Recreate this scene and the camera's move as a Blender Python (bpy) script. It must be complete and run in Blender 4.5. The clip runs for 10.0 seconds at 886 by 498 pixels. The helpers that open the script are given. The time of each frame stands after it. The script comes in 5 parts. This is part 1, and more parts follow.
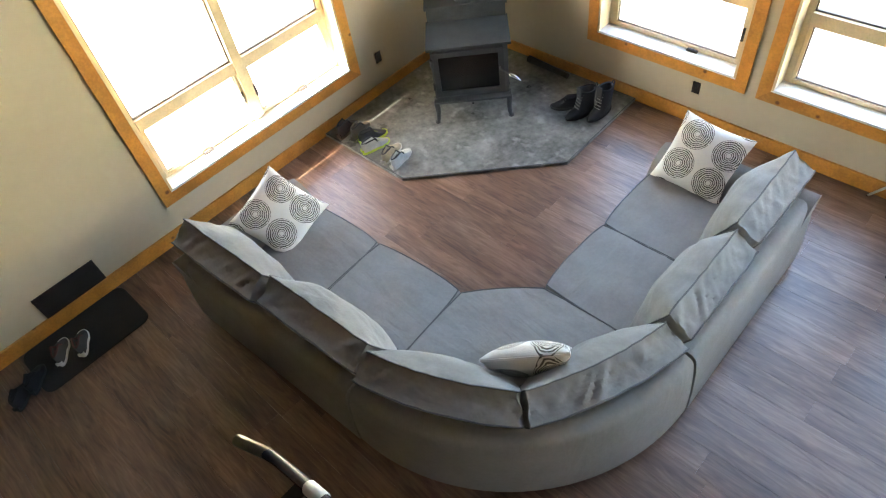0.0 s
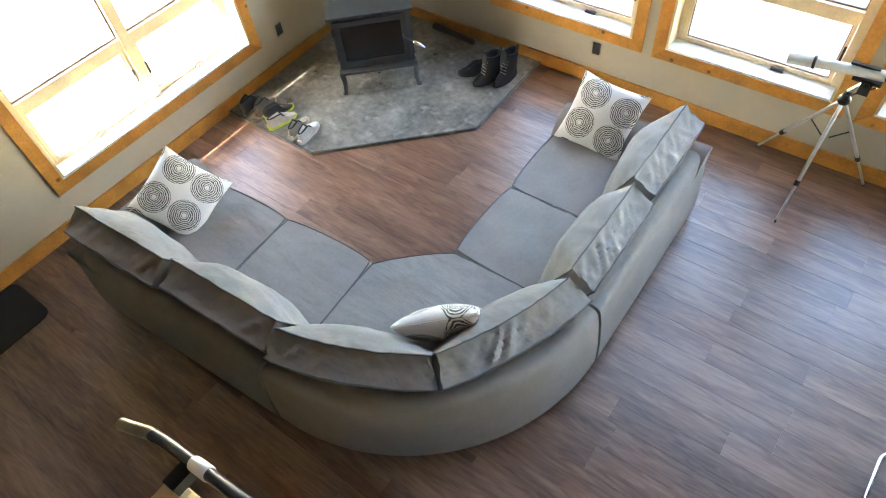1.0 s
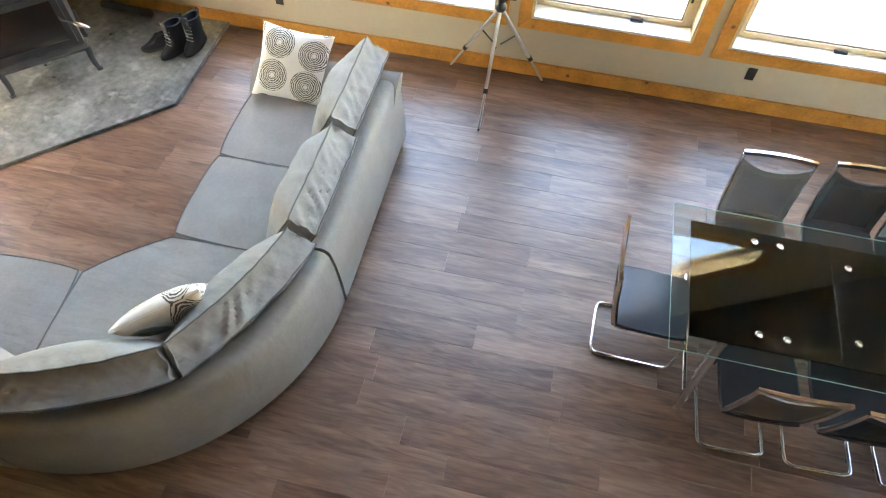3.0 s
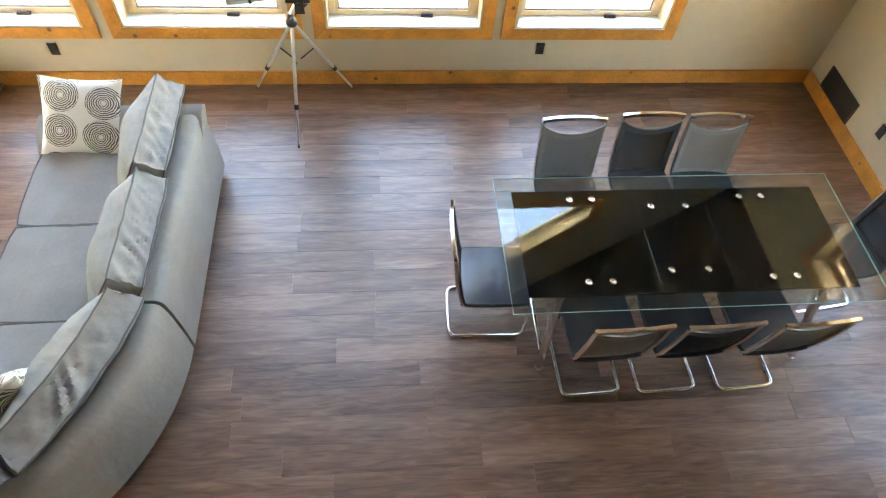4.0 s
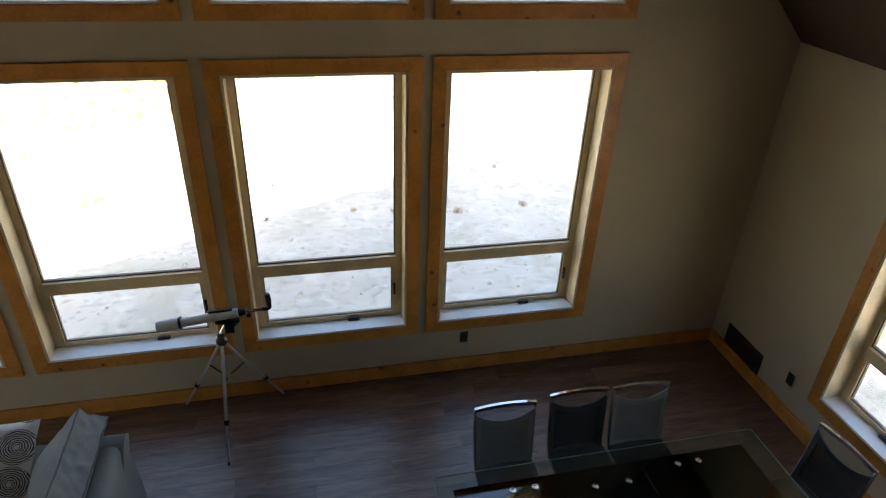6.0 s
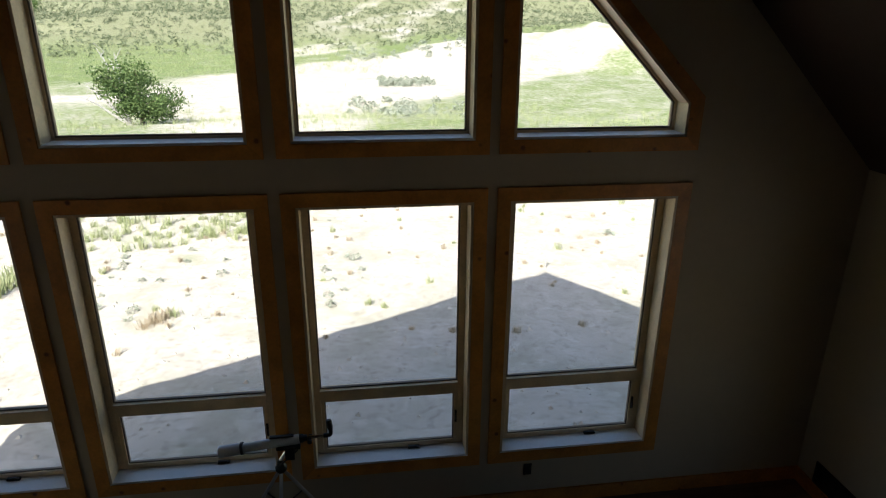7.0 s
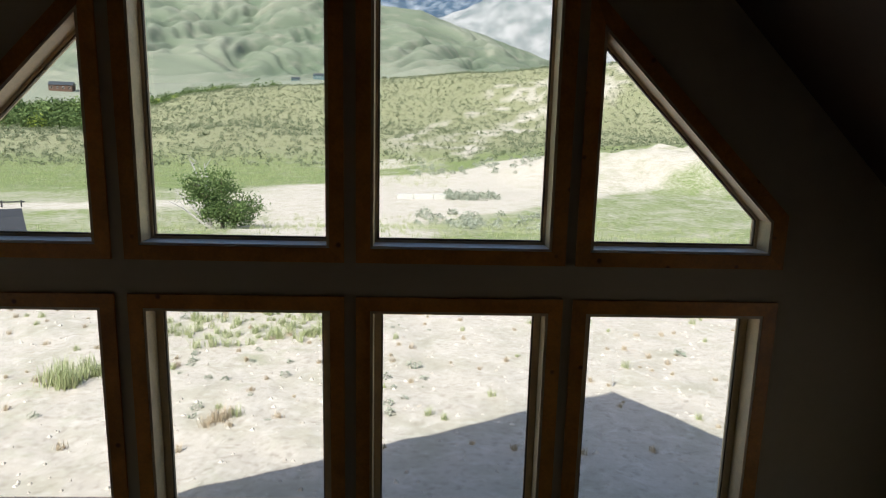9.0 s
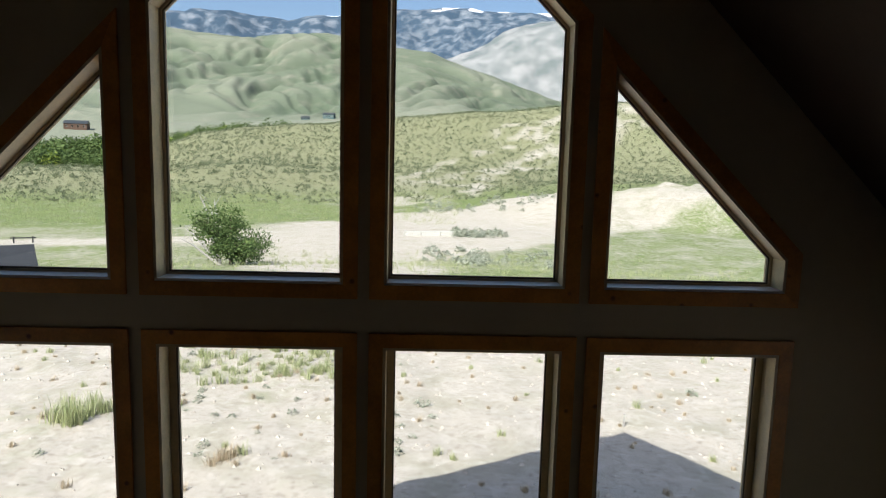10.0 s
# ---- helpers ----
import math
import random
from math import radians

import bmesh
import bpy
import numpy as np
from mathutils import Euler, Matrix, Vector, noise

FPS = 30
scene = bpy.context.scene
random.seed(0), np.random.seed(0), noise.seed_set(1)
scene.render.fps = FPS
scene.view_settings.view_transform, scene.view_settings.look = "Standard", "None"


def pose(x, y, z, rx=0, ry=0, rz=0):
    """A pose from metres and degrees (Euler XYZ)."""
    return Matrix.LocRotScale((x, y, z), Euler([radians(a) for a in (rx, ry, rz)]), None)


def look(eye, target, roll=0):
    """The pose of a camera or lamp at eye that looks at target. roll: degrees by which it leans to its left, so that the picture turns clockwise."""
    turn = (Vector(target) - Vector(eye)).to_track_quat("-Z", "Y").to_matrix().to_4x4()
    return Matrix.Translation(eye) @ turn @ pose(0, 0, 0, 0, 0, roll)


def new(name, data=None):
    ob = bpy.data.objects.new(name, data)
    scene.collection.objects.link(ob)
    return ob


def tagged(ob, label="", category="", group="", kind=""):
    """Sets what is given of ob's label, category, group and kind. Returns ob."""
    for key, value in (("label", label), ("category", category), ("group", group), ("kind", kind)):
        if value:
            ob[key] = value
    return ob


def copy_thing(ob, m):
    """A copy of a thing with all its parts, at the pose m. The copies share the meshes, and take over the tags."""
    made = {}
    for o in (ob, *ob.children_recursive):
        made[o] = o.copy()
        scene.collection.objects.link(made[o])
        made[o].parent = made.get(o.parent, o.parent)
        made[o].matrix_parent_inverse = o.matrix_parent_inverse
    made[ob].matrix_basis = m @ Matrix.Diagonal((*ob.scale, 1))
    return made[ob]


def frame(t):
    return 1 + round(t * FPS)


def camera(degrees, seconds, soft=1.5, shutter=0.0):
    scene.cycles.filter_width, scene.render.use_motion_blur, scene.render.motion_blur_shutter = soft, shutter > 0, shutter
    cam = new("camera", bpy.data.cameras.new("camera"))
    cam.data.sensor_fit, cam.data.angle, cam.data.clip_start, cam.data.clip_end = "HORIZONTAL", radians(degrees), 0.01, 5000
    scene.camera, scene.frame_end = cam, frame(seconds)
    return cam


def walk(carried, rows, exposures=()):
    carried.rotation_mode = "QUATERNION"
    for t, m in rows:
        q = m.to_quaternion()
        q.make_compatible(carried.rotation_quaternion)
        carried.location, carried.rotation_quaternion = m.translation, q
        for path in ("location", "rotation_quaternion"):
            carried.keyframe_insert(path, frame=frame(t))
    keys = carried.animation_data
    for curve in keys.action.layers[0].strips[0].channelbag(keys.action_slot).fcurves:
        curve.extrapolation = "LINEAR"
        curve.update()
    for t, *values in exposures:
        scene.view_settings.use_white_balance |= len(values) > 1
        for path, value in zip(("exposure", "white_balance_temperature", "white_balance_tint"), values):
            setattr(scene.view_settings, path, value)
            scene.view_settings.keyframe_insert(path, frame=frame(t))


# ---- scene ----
cam = camera(69.3, 10.0, soft=1.15)
EXPOSURES = [(0.0, 5.56, 7050, 10), (1.0, 5.82, 7100, 10), (2.0, 6.0, 7450, 10), (3.4, 6.15, 7950, 10.5), (4.0, 6.1, 7900, 10.5), (5.0, 5.95, 7350, 10), (5.5, 5.0, 7100, 10), (6.0, 3.15, 6700, 9.5),
             (6.2, 2.6, 6500, 9.5), (7.3, 0.95, 6100, 9), (8.0, 0.8, 6100, 9.3), (10.0, 0.7, 6100, 9.5)]
PATH = [
    (0, (-0.535, 0.693, 4.072), (-1.538, 1.523, 2.554), -10.2),
    (0.5, (-0.459, 0.731, 4.039), (-1.414, 1.593, 2.508), -9.6),
    (1, (-0.38, 0.776, 4.016), (-1.195, 1.685, 2.432), -7.3),
    (1.5, (-0.306, 0.818, 4.002), (-0.942, 1.781, 2.369), -3.9),
    (2, (-0.236, 0.837, 4.004), (-0.708, 1.855, 2.348), -0.3),
    (2.2, (-0.194, 0.856, 3.993), (-0.609, 1.886, 2.33), 0.6),
    (3.3, (0.148, 0.882, 3.931), (0.032, 1.99, 2.271), 2.9),
    (3.5, (0.173, 0.87, 3.942), (0.144, 1.99, 2.285), 4.1),
    (4, (0.271, 0.855, 3.961), (0.451, 1.995, 2.327), 5.8),
    (4.5, (0.355, 0.873, 3.974), (0.69, 2.055, 2.396), 5.8),
    (5, (0.367, 0.882, 4.012), (0.806, 2.199, 2.573), 6.0),
    (5.5, (0.342, 0.895, 4.064), (0.801, 2.415, 2.848), 4.6),
    (6, (0.338, 0.9, 4.134), (0.745, 2.577, 3.122), 2.4),
    (6.2, (0.328, 0.881, 4.134), (0.708, 2.614, 3.211), 1.8),
    (7.3, (0.234, 0.962, 4.246), (0.46, 2.842, 3.603), 0.2),
    (7.5, (0.211, 0.961, 4.245), (0.417, 2.855, 3.637), 0.1),
    (8, (0.185, 0.967, 4.249), (0.334, 2.89, 3.72), 0.5),
    (8.5, (0.171, 0.952, 4.222), (0.278, 2.899, 3.779), 1.0),
    (9, (0.168, 0.947, 4.203), (0.247, 2.911, 3.837), 1.4),
    (9.5, (0.135, 0.933, 4.192), (0.201, 2.911, 3.905), 1.8),
    (10, (0.122, 0.934, 4.201), (0.177, 2.917, 3.949), 1.5),
]
walk(cam, [(t, look(eye, target, roll)) for t, eye, target, roll in PATH], EXPOSURES)

# ---- world and sun ----
SUN_AZ, SUN_EL = 213.0, 47.0          # compass degrees, north is +y
world = bpy.data.worlds.new("sky")
scene.world = world
world.use_nodes = True
wt = world.node_tree
sky = wt.nodes.new("ShaderNodeTexSky")
sky.sky_type = "NISHITA"
sky.sun_disc = False
sky.sun_elevation = radians(SUN_EL)
sky.sun_rotation = radians(SUN_AZ)
sky.altitude = 400
sky.air_density, sky.dust_density, sky.ozone_density = 1.0, 3.0, 1.0
wt.links.new(sky.outputs[0], wt.nodes["Background"].inputs[0])
wt.nodes["Background"].inputs[1].default_value = 0.11
sun = new("sun", bpy.data.lights.new("sun", "SUN"))
sun.data.energy, sun.data.angle, sun.data.color = 4.0, radians(0.5), (1.0, 0.95, 0.88)
sd = Vector((math.sin(radians(SUN_AZ)) * math.cos(radians(SUN_EL)), math.cos(radians(SUN_AZ)) * math.cos(radians(SUN_EL)), math.sin(radians(SUN_EL))))
sun.matrix_world = look(sd * 50, (0, 0, 0))


# ---- materials ----
def mat(name, color, rough=0.6, metal=0.0, vary=0.12, scale=6.0, bump=0.0, bump_scale=120.0, stretch=(1, 1, 1), per=0.0, second=None, spec=0.5):
    """A node material: base colour varied at two scales, roughness variation, fine bump, optional per-object variation."""
    m = bpy.data.materials.new(name)
    m.use_nodes = True
    nt = m.node_tree
    bs = nt.nodes["Principled BSDF"]
    tc = nt.nodes.new("ShaderNodeTexCoord")
    mp = nt.nodes.new("ShaderNodeMapping")
    mp.inputs["Scale"].default_value = stretch
    nt.links.new(tc.outputs["Object"], mp.inputs[0])
    n1 = nt.nodes.new("ShaderNodeTexNoise")
    n1.inputs["Scale"].default_value, n1.inputs["Detail"].default_value = scale, 6
    n2 = nt.nodes.new("ShaderNodeTexNoise")
    n2.inputs["Scale"].default_value, n2.inputs["Detail"].default_value = scale * 9, 4
    for n in (n1, n2):
        nt.links.new(mp.outputs[0], n.inputs["Vector"])
    ramp = nt.nodes.new("ShaderNodeValToRGB")
    c2 = second or tuple(c * (1 - 2.2 * vary) for c in color)
    c1 = color if second else tuple(min(1, c * (1 + vary)) for c in color)
    ramp.color_ramp.elements[0].position, ramp.color_ramp.elements[1].position = 0.32, 0.68
    ramp.color_ramp.elements[0].color, ramp.color_ramp.elements[1].color = (*c2, 1), (*c1, 1)
    mixf = nt.nodes.new("ShaderNodeMath")
    mixf.operation = "MULTIPLY_ADD"
    mixf.inputs[1].default_value = 0.35
    sub = nt.nodes.new("ShaderNodeMath")
    sub.operation = "MULTIPLY"
    sub.inputs[1].default_value = 0.65
    nt.links.new(n1.outputs[0], sub.inputs[0])
    nt.links.new(n2.outputs[0], mixf.inputs[0])
    nt.links.new(sub.outputs[0], mixf.inputs[2])
    last = mixf.outputs[0]
    if per:
        oi = nt.nodes.new("ShaderNodeObjectInfo")
        pa = nt.nodes.new("ShaderNodeMath")
        pa.operation = "MULTIPLY_ADD"
        pa.inputs[1].default_value, pa.inputs[2].default_value = per, -per / 2
        nt.links.new(oi.outputs["Random"], pa.inputs[0])
        ad = nt.nodes.new("ShaderNodeMath")
        nt.links.new(last, ad.inputs[0])
        nt.links.new(pa.outputs[0], ad.inputs[1])
        last = ad.outputs[0]
    nt.links.new(last, ramp.inputs[0])
    nt.links.new(ramp.outputs[0], bs.inputs["Base Color"])
    rr = nt.nodes.new("ShaderNodeMapRange")
    rr.inputs[3].default_value, rr.inputs[4].default_value = max(0.02, rough - 0.08), min(1, rough + 0.08)
    nt.links.new(n1.outputs[0], rr.inputs[0])
    nt.links.new(rr.outputs[0], bs.inputs["Roughness"])
    bs.inputs["Metallic"].default_value = metal
    bs.inputs["Specular IOR Level"].default_value = spec
    if bump:
        n3 = nt.nodes.new("ShaderNodeTexNoise")
        n3.inputs["Scale"].default_value, n3.inputs["Detail"].default_value = bump_scale, 3
        nt.links.new(mp.outputs[0], n3.inputs["Vector"])
        b = nt.nodes.new("ShaderNodeBump")
        b.inputs["Strength"].default_value, b.inputs["Distance"].default_value = bump, 0.01
        nt.links.new(n3.outputs[0], b.inputs["Height"])
        nt.links.new(b.outputs[0], bs.inputs["Normal"])
    return m


def glass(name, tint=(1, 1, 1), rough=0.0, base=0.035):
    m = bpy.data.materials.new(name)
    m.use_nodes = True
    nt = m.node_tree
    nt.nodes.remove(nt.nodes["Principled BSDF"])
    tr = nt.nodes.new("ShaderNodeBsdfTransparent")
    tr.inputs[0].default_value = (*tint, 1)
    gl = nt.nodes.new("ShaderNodeBsdfGlossy")
    gl.inputs["Roughness"].default_value = rough
    lw = nt.nodes.new("ShaderNodeLayerWeight")
    pw = nt.nodes.new("ShaderNodeMath")
    pw.operation, pw.inputs[1].default_value = "POWER", 5.0
    nt.links.new(lw.outputs["Facing"], pw.inputs[0])
    fr = nt.nodes.new("ShaderNodeMath")
    fr.operation, fr.inputs[1].default_value, fr.inputs[2].default_value = "MULTIPLY_ADD", 0.9, base
    nt.links.new(pw.outputs[0], fr.inputs[0])
    mx = nt.nodes.new("ShaderNodeMixShader")
    nt.links.new(fr.outputs[0], mx.inputs[0])
    nt.links.new(tr.outputs[0], mx.inputs[1])
    nt.links.new(gl.outputs[0], mx.inputs[2])
    nt.links.new(mx.outputs[0], nt.nodes["Material Output"].inputs[0])
    return m


M_WALL = mat("wall_paint", (0.49, 0.41, 0.28), 0.75, vary=0.03, scale=1.5, bump=0.12, bump_scale=160)
M_PINE = mat("pine", (0.62, 0.265, 0.045), 0.45, vary=0.16, scale=5, stretch=(1, 1, 1), bump=0.05, bump_scale=60, per=0.25)
def add_knots(m):
    """Small dark knots for the boards."""
    nt = m.node_tree
    bs = nt.nodes["Principled BSDF"]
    src = bs.inputs["Base Color"].links[0].from_socket
    tc, vo = nt.nodes.new("ShaderNodeTexCoord"), nt.nodes.new("ShaderNodeTexVoronoi")
    vo.inputs["Scale"].default_value = 4.5
    nt.links.new(tc.outputs["Object"], vo.inputs["Vector"])
    rp = nt.nodes.new("ShaderNodeValToRGB")
    rp.color_ramp.elements[0].position, rp.color_ramp.elements[1].position = 0.05, 0.11
    rp.color_ramp.elements[0].color, rp.color_ramp.elements[1].color = (1, 1, 1, 1), (0, 0, 0, 1)
    nt.links.new(vo.outputs["Distance"], rp.inputs[0])
    mx = nt.nodes.new("ShaderNodeMix")
    mx.data_type = "RGBA"
    nt.links.new(rp.outputs[0], mx.inputs[0])
    nt.links.new(src, mx.inputs[6])
    mx.inputs[7].default_value = (0.16, 0.055, 0.015, 1)
    nt.links.new(mx.outputs[2], bs.inputs["Base Color"])


add_knots(M_PINE)
M_JAMB = mat("light_pine", (0.72, 0.56, 0.34), 0.34, vary=0.10, scale=6, bump=0.04, per=0.15)
M_SILL = mat("sill_paint", (0.80, 0.78, 0.73), 0.35, vary=0.04, scale=4, bump=0.03)
M_PANE = glass("window_glass", (0.97, 0.98, 0.97))
# brown taken down to near black so ceiling and loft bounce little light
M_CEIL = mat("dimmed_ceiling", (0.085, 0.05, 0.03), 0.75, vary=0.08, scale=2)
# for the unseen south wall: a brown picked to limit the light it returns
M_BOARD = mat("bounce_cut_wall", (0.24, 0.165, 0.10), 0.7, vary=0.1, scale=3)
M_GROOVE = mat("plank_joint", (0.03, 0.018, 0.012), 0.7)
M_SLATE = mat("hearth_slate", (0.20, 0.207, 0.188), 0.30, vary=0.38, scale=2.2, bump=0.14, bump_scale=30)


def add_scuffs(m, color):
    """Pale scuffs and smears over a slab."""
    nt = m.node_tree
    bs = nt.nodes["Principled BSDF"]
    src = bs.inputs["Base Color"].links[0].from_socket
    tc, n = nt.nodes.new("ShaderNodeTexCoord"), nt.nodes.new("ShaderNodeTexNoise")
    n.inputs["Scale"].default_value, n.inputs["Detail"].default_value, n.inputs["Distortion"].default_value = 7.5, 10, 0.15
    nt.links.new(tc.outputs["Object"], n.inputs["Vector"])
    rp = nt.nodes.new("ShaderNodeValToRGB")
    rp.color_ramp.elements[0].position, rp.color_ramp.elements[1].position = 0.58, 0.86
    nt.links.new(n.outputs[0], rp.inputs[0])
    mx = nt.nodes.new("ShaderNodeMix")
    mx.data_type = "RGBA"
    nt.links.new(rp.outputs[0], mx.inputs[0])
    nt.links.new(src, mx.inputs[6])
    mx.inputs[7].default_value = (*color, 1)
    nt.links.new(mx.outputs[2], bs.inputs["Base Color"])


add_scuffs(M_SLATE, (0.44, 0.45, 0.42))
M_SOFA = mat("grey_upholstery", (0.262, 0.254, 0.240), 0.9, vary=0.06, scale=5, bump=0.15, bump_scale=700, spec=0.25)
def add_creases(m, scale, dist, strength):
    """Soft folds in stretched cloth, over the weave."""
    nt = m.node_tree
    bs = nt.nodes["Principled BSDF"]
    tc, n = nt.nodes.new("ShaderNodeTexCoord"), nt.nodes.new("ShaderNodeTexNoise")
    mp = nt.nodes.new("ShaderNodeMapping")
    mp.inputs["Rotation"].default_value, mp.inputs["Scale"].default_value = (0.3, 0.4, 0.7), (1, 2.6, 1)
    n.inputs["Scale"].default_value, n.inputs["Detail"].default_value, n.inputs["Distortion"].default_value = scale, 3, 1.6
    nt.links.new(tc.outputs["Object"], mp.inputs[0])
    nt.links.new(mp.outputs[0], n.inputs["Vector"])
    b = nt.nodes.new("ShaderNodeBump")
    b.inputs["Strength"].default_value, b.inputs["Distance"].default_value = strength, dist
    nt.links.new(n.outputs[0], b.inputs["Height"])
    old = bs.inputs["Normal"].links[0].from_socket
    nt.links.new(old, b.inputs["Normal"])
    nt.links.new(b.outputs[0], bs.inputs["Normal"])


add_creases(M_SOFA, 1.5, 0.05, 0.16)
add_creases(M_SOFA, 3.2, 0.022, 0.20)
M_BLACK = mat("black_plastic", (0.02, 0.02, 0.02), 0.45, vary=0.1)
M_STEEL = mat("stove_steel", (0.058, 0.064, 0.065), 0.34, vary=0.15, scale=8, bump=0.03)
M_CHROME = mat("chrome", (0.85, 0.85, 0.86), 0.08, 1.0, vary=0.02)


def plank_material():
    """Brown vinyl planks: streaked grain along x, a tone of its own for each plank."""
    m = bpy.data.materials.new("vinyl_plank")
    m.use_nodes = True
    nt = m.node_tree
    bs = nt.nodes["Principled BSDF"]
    tc, oi = nt.nodes.new("ShaderNodeTexCoord"), nt.nodes.new("ShaderNodeObjectInfo")
    sc = nt.nodes.new("ShaderNodeVectorMath")
    sc.operation = "SCALE"
    sc.inputs[0].default_value = (31.0, 17.0, 9.0)
    nt.links.new(oi.outputs["Random"], sc.inputs["Scale"])
    ad = nt.nodes.new("ShaderNodeVectorMath")
    nt.links.new(tc.outputs["Object"], ad.inputs[0])
    nt.links.new(sc.outputs[0], ad.inputs[1])

    def noise_at(stretch, scale, detail=6, dist=0.0):
        mp = nt.nodes.new("ShaderNodeMapping")
        mp.inputs["Scale"].default_value = stretch
        nt.links.new(ad.outputs[0], mp.inputs[0])
        n = nt.nodes.new("ShaderNodeTexNoise")
        n.inputs["Scale"].default_value, n.inputs["Detail"].default_value, n.inputs["Distortion"].default_value = scale, detail, dist
        nt.links.new(mp.outputs[0], n.inputs["Vector"])
        return n.outputs[0]

    def op(kind, a, b):
        n = nt.nodes.new("ShaderNodeMath")
        n.operation = kind
        for i, v in enumerate((a, b)):
            if isinstance(v, (int, float)):
                n.inputs[i].default_value = v
            else:
                nt.links.new(v, n.inputs[i])
        return n.outputs[0]
    broad = noise_at((0.5, 3.0, 1), 2.2, 3, 0.6)
    grain = noise_at((0.42, 3.4, 1), 7.0, 8, 1.8)
    fine = noise_at((0.6, 22.0, 1), 16.0, 4)
    f = op("ADD", op("MULTIPLY", broad, 0.42), op("ADD", op("MULTIPLY", grain, 0.46), op("MULTIPLY", fine, 0.08)))
    f = op("ADD", f, op("MULTIPLY", op("SUBTRACT", oi.outputs["Random"], 0.5), 0.11))
    rp = nt.nodes.new("ShaderNodeValToRGB")
    cr = rp.color_ramp
    cr.elements[0].position, cr.elements[1].position = 0.30, 0.72
    cr.elements[0].color, cr.elements[1].color = (0.060, 0.031, 0.020, 1), (0.310, 0.205, 0.148, 1)
    e = cr.elements.new(0.47)
    e.color = (0.162, 0.092, 0.060, 1)
    nt.links.new(f, rp.inputs[0])
    nt.links.new(rp.outputs[0], bs.inputs["Base Color"])
    bs.inputs["Specular IOR Level"].default_value = 0.72
    rr = nt.nodes.new("ShaderNodeMapRange")
    rr.inputs[3].default_value, rr.inputs[4].default_value = 0.27, 0.39
    nt.links.new(grain, rr.inputs[0])
    nt.links.new(rr.outputs[0], bs.inputs["Roughness"])
    b = nt.nodes.new("ShaderNodeBump")
    b.inputs["Strength"].default_value, b.inputs["Distance"].default_value = 0.05, 0.003
    nt.links.new(fine, b.inputs["Height"])
    nt.links.new(b.outputs[0], bs.inputs["Normal"])
    return m


M_FLOOR = plank_material()
M_TIP = mat("worn_metal", (0.16, 0.15, 0.11), 0.35, 0.8, vary=0.15, scale=20)


# ---- mesh helpers ----
def part(name, bm, material, parent=None, label="", smooth=False, bevel=0.0, seg=2):
    """Links a bmesh as one mesh object, under a thing or a part if given."""
    if bevel:
        es = [e for e in bm.edges if len(e.link_faces) == 2 and e.calc_face_angle(0) > 0.5]
        bmesh.ops.bevel(bm, geom=es, offset=bevel, segments=seg, affect="EDGES", profile=0.5)
    bmesh.ops.recalc_face_normals(bm, faces=bm.faces)
    me = bpy.data.meshes.new(name)
    bm.to_mesh(me)
    bm.free()
    me.materials.append(material)
    if smooth:
        for p in me.polygons:
            p.use_smooth = True
        me.set_sharp_from_angle(angle=radians(40))
    ob = new(name, me)
    ob.parent = parent
    if label:
        ob["label"] = label
    return ob


def box(x0, x1, y0, y1, z0, z1, bm=None):
    bm = bm or bmesh.new()
    v = [bm.verts.new((x, y, z)) for z in (z0, z1) for x, y in ((x0, y0), (x1, y0), (x1, y1), (x0, y1))]
    for f in ((3, 2, 1, 0), (4, 5, 6, 7), (0, 1, 5, 4), (1, 2, 6, 5), (2, 3, 7, 6), (3, 0, 4, 7)):
        bm.faces.new([v[i] for i in f])
    return bm


def empty(name, label, category, at=(0, 0, 0), rz=0, group="", kind=""):
    e = new(name)
    e.empty_display_size = 0.1
    e.matrix_basis = pose(*at, 0, 0, rz)
    return tagged(e, label, category, group, kind)


def prism(loops, place, d0, d1, bm=None):
    """A slab between depths d0 and d1 from 2D loops (the first is the outline, the others are holes); place(u, v, d) gives the point."""
    bm = bm or bmesh.new()
    flat = bmesh.new()
    for lp in loops:
        vs = [flat.verts.new((u, v, 0)) for u, v in lp]
        for a, b in zip(vs, vs[1:] + vs[:1]):
            flat.edges.new((a, b))
    bmesh.ops.triangle_fill(flat, use_beauty=True, use_dissolve=False, edges=flat.edges[:])
    flat.verts.index_update()
    lo = [bm.verts.new(place(v.co.x, v.co.y, d0)) for v in flat.verts]
    hi = [bm.verts.new(place(v.co.x, v.co.y, d1)) for v in flat.verts]
    for f in flat.faces:
        ids = [v.index for v in f.verts]
        bm.faces.new([lo[i] for i in ids])
        bm.faces.new([hi[i] for i in reversed(ids)])
    for e in flat.edges:
        if len(e.link_faces) == 1:
            a, b = (v.index for v in e.verts)
            bm.faces.new((lo[a], lo[b], hi[b], hi[a]))
    flat.free()
    return bm


def inset(poly, d):
    """The polygon moved inwards by d (outwards if negative); counter-clockwise input."""
    out, n = [], len(poly)
    for i in range(n):
        (x0, y0), (x1, y1), (x2, y2) = poly[i - 1], poly[i], poly[(i + 1) % n]
        a, b = Vector((x1 - x0, y1 - y0)).normalized(), Vector((x2 - x1, y2 - y1)).normalized()
        na, nb = Vector((-a.y, a.x)), Vector((-b.y, b.x))
        k = d / max(0.15, 1 + na.dot(nb))
        p = Vector((x1, y1)) + (na + nb) * k
        out.append((p.x, p.y))
    return out


def rect(a, b, c, d):
    return [(a, c), (b, c), (b, d), (a, d)]


